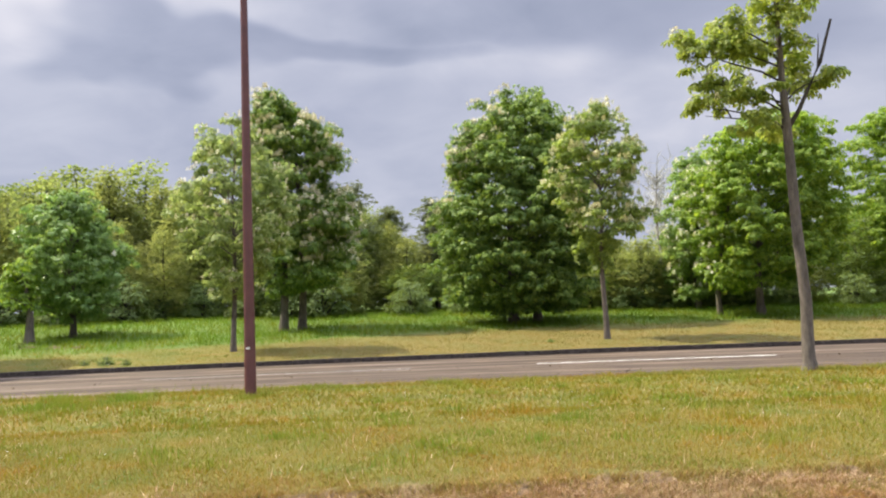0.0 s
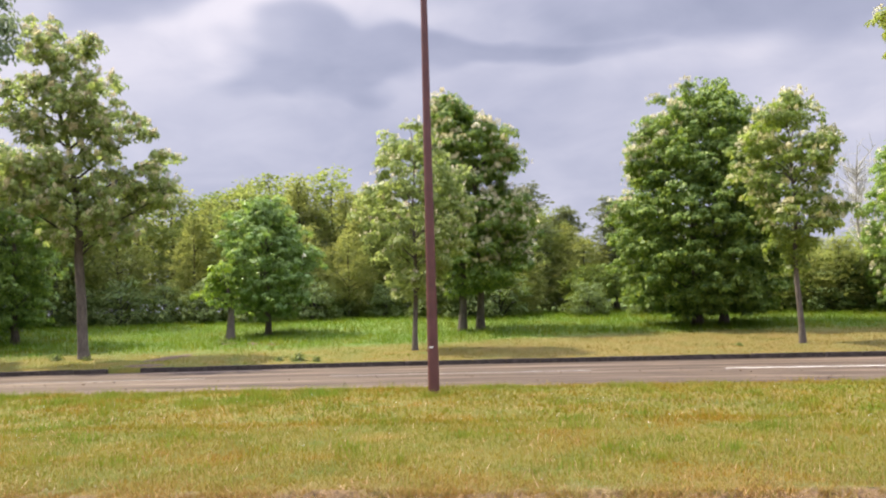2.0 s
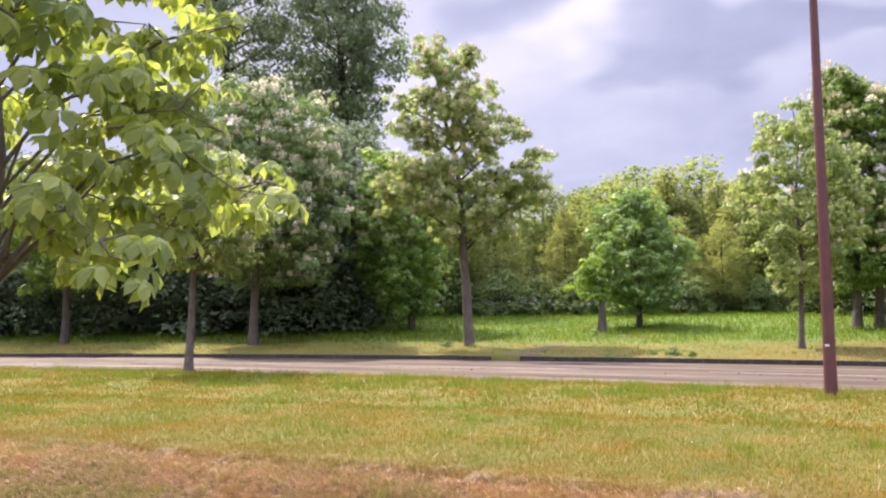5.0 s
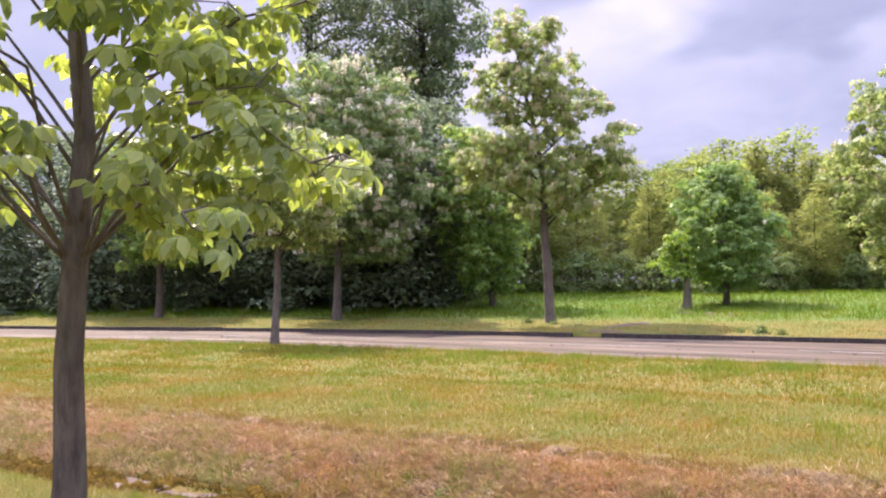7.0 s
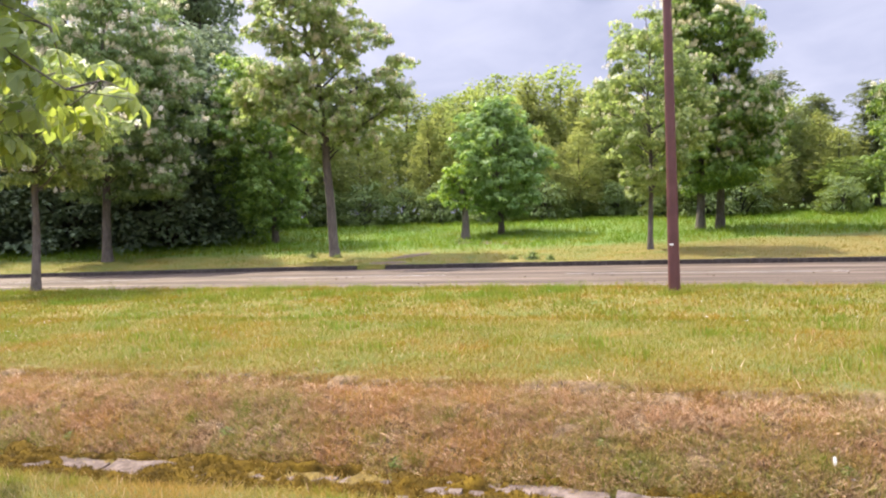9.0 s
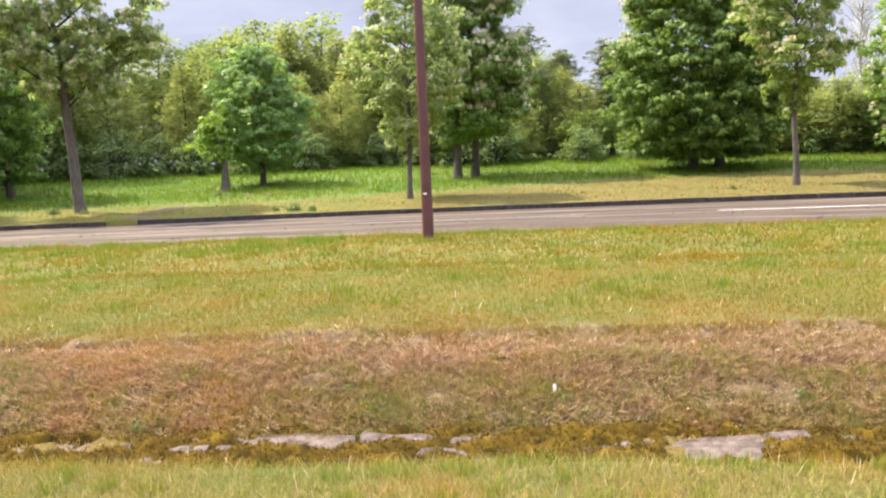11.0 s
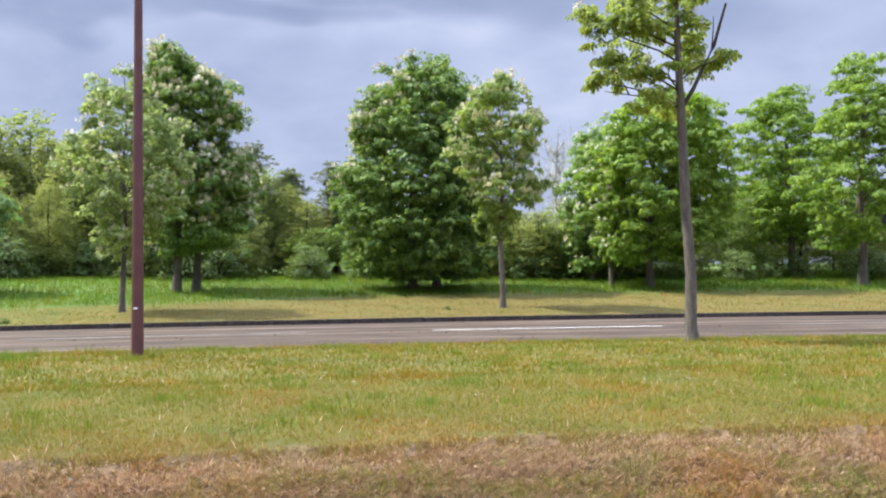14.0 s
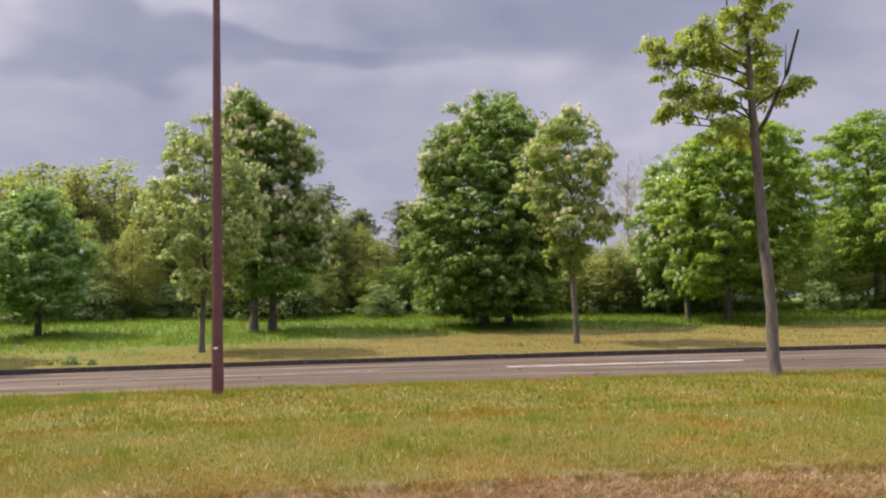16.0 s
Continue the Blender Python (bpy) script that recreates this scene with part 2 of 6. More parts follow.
col = mix(n, l, edge_mask(n, l, "dry"), green, dry)
tan = ramp(n, l, coarse, [(0.30, (0.178, 0.120, 0.023)), (0.50, (0.152, 0.120, 0.019)), (0.70, (0.112, 0.116, 0.016))])
col = mix(n, l, edge_mask(n, l, "verge"), col, tan)
col = mix(n, l, edge_mask(n, l, "moss"), col, moss)
col = mix(n, l, edge_mask(n, l, "lush"), col, lush)
col = mix(n, l, 0.6, col, ramp(n, l, fine, [(0.25, (0.55, 0.52, 0.5)), (0.7, (1.15, 1.15, 1.1))]), "MULTIPLY")
l.new(col, b.inputs["Base Color"])
both = mix(n, l, 0.5, fine, clod)
bump(n, l, b, both, 1.0, 0.09)
GROUND = m


def blade_material(name, a, bb, c, through=0.3, patchy=0.6):
    m, n, l, b = material(name, 0.6)
    b.inputs["Specular IOR Level"].default_value = 0.10
    col = ramp(n, l, island(n), [(0.0, a), (0.55, bb), (1.0, c)])
    col = mix(n, l, patchy, col, ramp(n, l, noise_tex(n, l, 0.7, 5.0), [(0.36, (1.36, 0.84, 0.60)), (0.48, (1.05, 0.97, 0.8)), (0.60, (0.72, 0.93, 0.60))]), "MULTIPLY")
    l.new(col, b.inputs["Base Color"])
    tr = n.new("ShaderNodeBsdfTranslucent")
    l.new(col, tr.inputs[0])
    ms = n.new("ShaderNodeMixShader")
    ms.inputs[0].default_value = through
    l.new(b.outputs[0], ms.inputs[1])
    l.new(tr.outputs[0], ms.inputs[2])
    l.new(ms.outputs[0], n["Material Output"].inputs[0])
    return m


GRASS = blade_material("grass_mown", (0.244, 0.176, 0.023), (0.206, 0.190, 0.019), (0.148, 0.182, 0.015), 0.3, 0.75)
GRASS_VERGE = blade_material("grass_verge", (0.200, 0.136, 0.020), (0.176, 0.140, 0.017), (0.136, 0.148, 0.014))
GRASS_VERGE_GREEN = blade_material("grass_verge_green", (0.205, 0.168, 0.022), (0.178, 0.186, 0.019), (0.138, 0.186, 0.017), 0.35, 0.8)
GRASS_TUFT = blade_material("grass_tuft_green", (0.185, 0.222, 0.030), (0.180, 0.240, 0.028), (0.235, 0.285, 0.042))
GRASS_DRY = blade_material("grass_straw", (0.288, 0.184, 0.104), (0.504, 0.342, 0.203), (0.702, 0.540, 0.369), 0.25, 0.15)
GRASS_RUSSET = blade_material("grass_russet", (0.225, 0.125, 0.042), (0.285, 0.180, 0.055), (0.300, 0.225, 0.070), 0.25, 0.2)
GRASS_BANK = blade_material("grass_bank_mixed", (0.36, 0.30, 0.110), (0.265, 0.230, 0.058), (0.175, 0.188, 0.036))
GRASS_SLOPE = blade_material("weeds_slope", (0.46, 0.36, 0.155), (0.33, 0.28, 0.095), (0.205, 0.235, 0.062))
MOSS_TUFT = blade_material("moss_tuft", (0.050, 0.033, 0.006), (0.105, 0.068, 0.009), (0.19, 0.125, 0.016), 0.2, 0.3)
GRASS_TALL = blade_material("grass_meadow_tall", (0.120, 0.190, 0.018), (0.145, 0.222, 0.021), (0.185, 0.262, 0.030), 0.5)

m, n, l, b = material("asphalt_worn", 0.62)
fine = noise_tex(n, l, 60.0, 4.0, 0.8)
wear = noise_tex(n, l, 0.8, 5.0, 0.6)
col = ramp(n, l, fine, [(0.3, (0.048, 0.036, 0.027)), (0.7, (0.090, 0.069, 0.052))])
col = mix(n, l, 0.7, col, ramp(n, l, wear, [(0.3, (0.62, 0.60, 0.60)), (0.7, (1.2, 1.16, 1.12))]), "MULTIPLY")
l.new(col, b.inputs["Base Color"])
along = n.new("ShaderNodeCombineXYZ")
spos = n.new("ShaderNodeSeparateXYZ")
l.new(n.new("ShaderNodeNewGeometry").outputs["Position"], spos.inputs[0])
for k, (src, f) in enumerate(((spos.outputs[0], 0.10), (attr(n, "across"), 9.0))):
    q = n.new("ShaderNodeMath")
    q.operation = "MULTIPLY"
    l.new(src, q.inputs[0])
    q.inputs[1].default_value = f
    l.new(q.outputs[0], along.inputs[k])
streak = noise_tex(n, l, 1.0, 5.0, 0.62, along.outputs[0])
# pale worn streaks, with the glare of damp bands lightened into the colour too
col = mix(n, l, 0.9, col, ramp(n, l, streak, [(0.34, (0.46, 0.37, 0.30)), (0.45, (0.92, 0.80, 0.68)), (0.55, (1.25, 1.14, 1.00)), (0.64, (2.3, 2.15, 1.95))]), "MULTIPLY")
l.new(col, b.inputs["Base Color"])
l.new(ramp(n, l, streak, [(0.42, (0.86, 0.86, 0.86)), (0.58, (0.62, 0.62, 0.62)), (0.68, (0.40, 0.40, 0.40))]), b.inputs["Roughness"])
b.inputs["Specular IOR Level"].default_value = 0.33
bump(n, l, b, fine, 0.4, 0.005)
ASPHALT = m


def worn_paint(name, lo, hi):
    m, n, l, b = material(name, 0.7)
    w = noise_tex(n, l, 9.0, 6.0, 0.8)
    l.new(ramp(n, l, w, [(lo, (0.13, 0.125, 0.122)), (hi, (0.66, 0.65, 0.62))]), b.inputs["Base Color"])
    return m


PAINT = worn_paint("road_paint_white", 0.26, 0.44)
PAINT_FAINT = worn_paint("road_paint_faded", 0.46, 0.80)


def stone_material(name, a, bb, c, scale=9.0, rough=0.9):
    m, n, l, b = material(name, rough)
    t = noise_tex(n, l, scale, 7.0, 0.7)
    t2 = noise_tex(n, l, scale * 7, 4.0, 0.7)
    oi = n.new("ShaderNodeObjectInfo")
    col = ramp(n, l, t, [(0.34, a), (0.50, bb), (0.66, c)])
    col = mix(n, l, 0.35, col, ramp(n, l, oi.outputs["Random"], [(0, (0.7, 0.7, 0.7)), (1, (1.2, 1.2, 1.2))]), "MULTIPLY")
    col = mix(n, l, 0.4, col, ramp(n, l, t2, [(0.3, (0.6, 0.6, 0.6)), (0.7, (1.15, 1.15, 1.15))]), "MULTIPLY")
    l.new(col, b.inputs["Base Color"])
    bump(n, l, b, t2, 0.7, 0.01)
    return m


PATH_EARTH = stone_material("path_earth", (0.060, 0.038, 0.020), (0.115, 0.074, 0.038), (0.185, 0.125, 0.068), 6.0)
EARTH_PALE = stone_material("dry_pale_earth", (0.16, 0.10, 0.055), (0.27, 0.18, 0.105), (0.38, 0.27, 0.17), 14.0)
KERB = stone_material("kerb_dark_concrete", (0.044, 0.036, 0.031), (0.072, 0.060, 0.052), (0.115, 0.098, 0.086))
KERB.node_tree.nodes["Principled BSDF"].inputs["Specular IOR Level"].default_value = 0.15
CHANNEL = stone_material("channel_concrete", (0.058, 0.042, 0.034), (0.125, 0.094, 0.078), (0.195, 0.152, 0.128), 11.0)
CHANNEL.node_tree.nodes["Principled BSDF"].inputs["Specular IOR Level"].default_value = 0.1
MOSS = stone_material("moss_ochre", (0.034, 0.022, 0.004), (0.078, 0.048, 0.006), (0.135, 0.086, 0.010), 5.0, 1.0)
MOSS.node_tree.nodes["Principled BSDF"].inputs["Specular IOR Level"].default_value = 0.1
DIRT = stone_material("bare_soil", (0.060, 0.040, 0.024), (0.115, 0.078, 0.045), (0.21, 0.15, 0.09), 7.0)

m, n, l, b = material("pole_maroon_paint", 0.42)
t = noise_tex(n, l, 3.0, 6.0, 0.7)
t2 = noise_tex(n, l, 34.0, 4.0, 0.7)
col = ramp(n, l, t, [(0.3, (0.085, 0.030, 0.032)), (0.7, (0.135, 0.052, 0.052))])
col = mix(n, l, 0.35, col, ramp(n, l, t2, [(0.3, (0.7, 0.7, 0.7)), (0.75, (1.25, 1.2, 1.2))]), "MULTIPLY")
l.new(col, b.inputs["Base Color"])
bump(n, l, b, t2, 0.2, 0.003)
POLE = m


def paint(name, c, rough=0.45, metal=0.0):
    m, n, l, b = material(name, rough)
    t = noise_tex(n, l, 12.0, 5.0, 0.7)
    l.new(mix(n, l, 0.4, c, ramp(n, l, t, [(0.3, (0.8, 0.8, 0.8)), (0.7, (1.1, 1.1, 1.1))]), "MULTIPLY"), b.inputs["Base Color"])
    b.inputs["Metallic"].default_value = metal
    return m


STEEL = paint("steel_galvanised", (0.45, 0.46, 0.48), 0.4, 0.7)
YELLOW = paint("sign_yellow", (0.88, 0.43, 0.010))
RED = paint("sign_red_border", (0.72, 0.10, 0.02))
WHITE = paint("sign_white", (0.82, 0.82, 0.84))
BLACK = paint("sign_black", (0.02, 0.02, 0.022))
CHIP = stone_material("pale_stone", (0.24, 0.21, 0.17), (0.36, 0.32, 0.27), (0.46, 0.42, 0.37), 20.0)
SIGN_TEXT = paint("sign_text_brown", (0.22, 0.11, 0.02))


# ---- building helpers ----
def np_mesh(name, verts, faces, mat, smooth=False):
    """A mesh from arrays: verts (n, 3); faces a list of (k, 3) or (k, 4) arrays."""
    me = bpy.data.meshes.new(name)
    faces = [np.asarray(f, dtype=np.int32) for f in faces if len(f)]
    loops = np.concatenate([f.ravel() for f in faces])
    sizes = np.concatenate([np.full(len(f), f.shape[1], dtype=np.int32) for f in faces])
    starts = np.concatenate([[0], np.cumsum(sizes)[:-1]]).astype(np.int32)
    me.vertices.add(len(verts))
    me.vertices.foreach_set("co", np.asarray(verts, dtype=np.float32).ravel())
    me.loops.add(len(loops))
    me.loops.foreach_set("vertex_index", loops)
    me.polygons.add(len(sizes))
    me.polygons.foreach_set("loop_start", starts)
    me.polygons.foreach_set("loop_total", sizes)
    me.polygons.foreach_set("use_smooth", np.full(len(sizes), smooth, dtype=bool))
    me.update(calc_edges=True)
    me.materials.append(mat)
    return me


def part_mesh(name, me, parent, label=""):
    ob = new(name, me)
    ob.parent = parent
    return tagged(ob, label)


def part(name, bm, mat, parent, label="", smooth=False):
    me = bpy.data.meshes.new(name)
    bm.to_mesh(me)
    bm.free()
    me.materials.append(mat)
    for p in me.polygons:
        p.use_smooth = smooth
    return part_mesh(name, me, parent, label)


def thing(name, m, label, category, group="", kind=""):
    ob = new(name)
    ob.matrix_world = m
    ob.empty_display_size = 0.2
    return tagged(ob, label, category, group, kind)


def tubes(lines, sides=6):
    """Tapered tubes: lines of (points (n, 3), radii (n,))."""
    V, F, base = [], [], 0
    a = np.linspace(0, 2 * np.pi, sides, endpoint=False)
    for pts, rad in lines:
        pts, rad = np.asarray(pts, float), np.asarray(rad, float)
        tang = np.gradient(pts, axis=0)
        tang /= np.linalg.norm(tang, axis=1)[:, None] + 1e-9
        ref = np.where(np.abs(tang[:, 2:3]) > 0.9, [[1.0, 0, 0]], [[0, 0, 1.0]])
        u = np.cross(tang, ref)
        u /= np.linalg.norm(u, axis=1)[:, None] + 1e-9
        w = np.cross(tang, u)
        ring = pts[:, None, :] + rad[:, None, None] * (np.cos(a)[None, :, None] * u[:, None, :] + np.sin(a)[None, :, None] * w[:, None, :])
        k = len(pts)
        V.append(ring.reshape(-1, 3))
        i = np.arange(k - 1)[:, None] * sides
        j = np.arange(sides)[None, :]
        jn = (j + 1) % sides
        F.append(np.stack([base + i + j, base + i + jn, base + i + sides + jn, base + i + sides + j], -1).reshape(-1, 4))
        base += k * sides
    return np.concatenate(V), [np.concatenate(F)]


def frames(fwd, up):
    """Rotation matrices whose x axis is fwd and whose z axis is near up."""
    x = fwd / (np.linalg.norm(fwd, axis=1)[:, None] + 1e-9)
    y = np.cross(up, x)
    y /= np.linalg.norm(y, axis=1)[:, None] + 1e-9
    return np.stack([x, y, np.cross(x, y)], -1)


def palmate(count=6, bend=0.3, width=0.19, fine=False):
    """One palmate leaf of unit size: drooping leaflets, widest beyond the middle; fine ones have six corners."""
    V, F = [], []
    for k in range(count):
        t = -1.9 + 3.8 * k / (count - 1)
        ln = 1.0 - 0.28 * abs(t) / 1.9
        d, s = np.array([math.cos(t), math.sin(t), 0]), np.array([-math.sin(t), math.cos(t), 0])
        i = len(V)
        z = lambda v: np.array([0, 0, v])
        if fine:
            V += [d * 0.03, d * ln * 0.4 + s * ln * width * 0.62 + z(-0.02), d * ln * 0.74 + s * ln * width + z(-bend * 0.42), d * ln * 0.95 + z(-bend),
                  d * ln * 0.74 - s * ln * width + z(-bend * 0.42), d * ln * 0.4 - s * ln * width * 0.62 + z(-0.02)]
            F += [(i, i + 1, i + 4, i + 5), (i + 1, i + 2, i + 3, i + 4)]
        else:
            V += [d * 0.03, d * ln * 0.62 + s * ln * width + z(0.02), d * ln + z(-bend), d * ln * 0.62 - s * ln * width + z(0.02)]
            F += [(i, i + 1, i + 2, i + 3)]
    return np.array(V), np.array(F)


def lozenge():
    return np.array([(0, 0, 0), (0.55, 0.30, 0.04), (1, 0, -0.12), (0.55, -0.30, 0.04)], float), np.array([(0, 1, 2, 3)])


def scatter(tmpl, at, fwd, up, size):
    """Many copies of a template in one pair of arrays."""
    V, F = tmpl
    R = frames(fwd, up)
    out = np.einsum("nij,kj->nki", R, V) * size[:, None, None] + at[:, None, :]
    idx = F[None] + (np.arange(len(at)) * len(V))[:, None, None]
    return out.reshape(-1, 3), idx.reshape(-1, F.shape[1])


def floret_spike(count=15):
    """A blossom candle of unit height: small florets crowded round a tapering axis."""
    V, F = [], []
    for k in range(count):
        z = 0.06 + 0.9 * k / count
        r = 0.30 * (1 - 0.8 * abs(z - 0.3)) * (1 - 0.55 * z)
        t = k * 2.4
        c = np.array([r * math.cos(t), r * math.sin(t), z])
        o, w = np.array([math.cos(t), math.sin(t), 0.35]), np.array([-math.sin(t), math.cos(t), 0])
        i = len(V)
        V += [c - o * 0.06, c + w * 0.17 + o * 0.06, c + o * 0.21 + [0, 0, 0.06], c - w * 0.17 + o * 0.06]
        F.append((i, i + 1, i + 2, i + 3))
    return np.array(V, float), np.array(F)


# ---- the lie of the land ----
def kerb_y(x):
    c = np.clip(x, -36.0, 14.0)
    y = ((3.205e-05 * c - 0.004013) * c + 0.17953) * c + 25.65
    return y + np.clip(np.asarray(x) - 14.0, 0, None) * 0.08 - np.clip(-36.0 - np.asarray(x), 0, 30) * 0.55


def near_y(x):
    c = np.clip(x, -26.0, 9.0)
    y = (-0.00433 * c + 0.159) * c + 17.55
    return y + np.clip(np.asarray(x) - 9.0, 0, None) * 0.08 - np.clip(-26.0 - np.asarray(x), 0, 40) * 0.42


def edge_y(x):
    c = np.clip(x, -14.0, 5.0)
    y = (-0.0076 * c + 0.1894) * c + 7.34
    return y + np.clip(np.asarray(x) - 5.0, 0, None) * 0.08 - np.clip(-14.0 - np.asarray(x), 0, 60) * 0.40


def ground_z(x, y):
    """Height of the land: near bank, drain channel, slope, lawn, road bed, rising verge."""
    x, y = np.asarray(x, float), np.asarray(y, float)
    k, nr, e = kerb_y(x), near_y(x), edge_y(x)
    far = np.interp(y - k, [0, 0.3, 4, 12, 17, 24, 60], [0.10, 0.14, 0.30, 0.75, 1.15, 1.5, 2.3])
    low = np.interp(y - e, [-8, -2.2, -1.85, -1.68, -1.08, -0.75, -0.35, -0.08, 0.06, 0.3, 1.0], [-0.15, -0.47, -0.53, -0.64, -0.62, -0.40, -0.19, -0.10, -0.03, -0.01, 0.0])
    bed = np.where((y > nr) & (y < k + 0.12), -0.05, np.where(y >= k + 0.12, far, low))
    wave = 0.02 * np.sin(x * 1.7 + y * 0.6) * np.sin(y * 1.3 - x * 0.4)
    return bed + wave * (np.abs(y - 0.5 * (k + nr)) > 4.6)


def zones(x, y):
    """Weights of dry straw, moss, lush grass and tan verge turf."""
    d, s = y - edge_y(x), y - kerb_y(x)
    dry = np.interp(d, [-2.3, -1.2, -0.85, -0.55, -0.1, 0.15, 0.5, 2.2, 6.0], [0.22, 0.40, 0.52, 0.85, 0.92, 0.42, 0.34, 0.25, 0.12])
    dry = np.where(s > 0, np.interp(s, [0, 1, 6, 9], [0.10, 0.14, 0.14, 0.0]), dry)
    ms = np.interp(d, [-1.95, -1.75, -1.0, -0.7], [0, 0.8, 0.8, 0])
    lush = np.interp(s - np.interp(x, [-14, -2], [0.0, 3.6]), [-3.6, 0.5, 5.0, 8.0], [0.1, 0.24, 0.40, 1])
    lush = np.where(s > 0, lush, 0.0)
    verge = np.where(s > 0, np.interp(s, [0, 0.3, 8, 11], [0.4, 0.9, 0.75, 0.0]) * np.interp(x, [-10.5, -7.5], [0.45, 1.0]), 0.0)
    return dry, ms, lush, verge


# ground: one sheet, fine where the camera looks and wide out to the horizon
gx = np.concatenate([[-1500, -700, -300, -160, -110, -80], np.arange(-60, -14, 0.8), np.arange(-14, -9, 0.25), np.arange(-9, 5, 0.09), np.arange(5, 9, 0.25), np.arange(9, 50, 0.8), [60, 80, 120, 200, 400, 800, 1500]])
rel = [("e", v) for v in (-1500, -500, -150, -50, -20, -12, -8, -6, -5, -4, -3.4, -2.9, -2.5, -2.25, -2.15, -2.02, -1.9, -1.78, -1.68, -1.55, -1.42, -1.35, *np.arange(-1.28, 0.3, 0.07).round(3).tolist(), 0.3, 0.6, 1.0, 1.5, 2.2, 3.0, 4.0, 5.2, 6.4)]
rel += [("n", v) for v in (-2.0, -1.0, -0.4, -0.1, 0.02)] + [("k", v) for v in (-4.0, 0.11, 0.13, 0.35, 0.8, 1.5, 2.5, 4, 5.5, 7, 9, 11, 13, 16, 19, 22, 26, 32, 40, 60, 100, 200, 500, 1500)]
rows_y = [{"e": edge_y, "n": near_y, "k": kerb_y}[c](gx) + v for c, v in rel]
X = np.broadcast_to(gx, (len(rel), len(gx)))
Y = np.array(rows_y)
Z = ground_z(X, Y)
rough = np.interp(Y - edge_y(X), [-1.4, -1.2, 0.1, 0.4], [0, 1, 1, 0])
lumps = np.array([noise.fractal(Vector((a * 3.2, b * 3.2, 1.0)), 0.8, 2.2, 4) if w > 0 and abs(a) < 14 else 0.0 for a, b, w in zip(X.ravel(), Y.ravel(), rough.ravel())]).reshape(X.shape)
Z = Z + rough * (0.045 * lumps + np.random.default_rng(2).normal(0, 0.010, X.shape))
V = np.stack([X, Y, Z], -1).reshape(-1, 3)
ii, jj = np.meshgrid(np.arange(len(rel) - 1), np.arange(len(gx) - 1), indexing="ij")
q = (ii * len(gx) + jj).ravel()
me = np_mesh("ground", V, [np.stack([q, q + 1, q + 1 + len(gx), q + len(gx)], -1)], GROUND, True)
for nm, w in zip(("dry", "moss", "lush", "verge"), zones(V[:, 0], V[:, 1])):
    at = me.attributes.new(nm, "FLOAT", "POINT")
    at.data.foreach_set("value", w.astype(np.float32))
tagged(new("ground", me), "grassy ground with dried slope, drain ditch and meadow", "ground", kind="structure")


def strip(x0, x1, step, inner, outer, z0, z1):
    """A ribbon along the road between two offsets, given as functions of x."""
    xs = np.arange(x0, x1 + step * 0.5, step)
    a = np.stack([xs, inner(xs), np.full_like(xs, z0)], -1)
    m_ = np.stack([xs, 0.5 * (inner(xs) + outer(xs)), np.full_like(xs, max(z0, z1) + (0.04 if abs(z0) < 0.02 and x1 - x0 > 60 else 0))], -1)
    c = np.stack([xs, outer(xs), np.full_like(xs, z1)], -1)
    k = len(xs)
    i = np.arange(k - 1)
    f = [np.stack([i + o, i + 1 + o, i + 1 + k + o, i + k + o], -1) for o in (0, k)]
    return np.concatenate([a, m_, c]), [np.concatenate(f)]


rag = lambda x: near_y(x) + 0.05 * np.sin(x * 2.3) + 0.04 * np.sin(x * 5.1 + 1)
Vr, Fr = strip(-58, 60, 0.25, rag, lambda x: kerb_y(x) + 0.02, 0.0, -0.01)
road_me = np_mesh("road", Vr, Fr, ASPHALT, True)
road_me.attributes.new("across", "FLOAT", "POINT").data.foreach_set("value", np.repeat([0.0, 0.5, 1.0], len(Vr) // 3).astype(np.float32))
tagged(new("road", road_me), "worn grey asphalt road, slightly damp", "road", kind="structure")


def mid_y(x):
    return 0.46 * near_y(x) + 0.54 * kerb_y(x) - 0.75


for x0, x1, mat, lab in ((-0.06, 6.0, PAINT, "white painted dash on the road"), (9.2, 15.2, PAINT_FAINT, "faded white dash on the road"),
                         (-9.4, -3.2, PAINT_FAINT, "faded white dash on the road"), (-18.0, -12.4, PAINT_FAINT, "faded white dash on the road"),
                         (-26.5, -21.0, PAINT_FAINT, "faded white dash on the road"), (18.4, 24.4, PAINT_FAINT, "faded white dash on the road")):
    Vs, Fs = strip(x0, x1, 0.25, lambda x: mid_y(x) - 0.07, lambda x: mid_y(x) + 0.07, 0.042, 0.042)
    tagged(new("lane_marking", np_mesh("lane_marking", Vs, Fs, mat)), lab, "road marking", "dashes of the centre line")


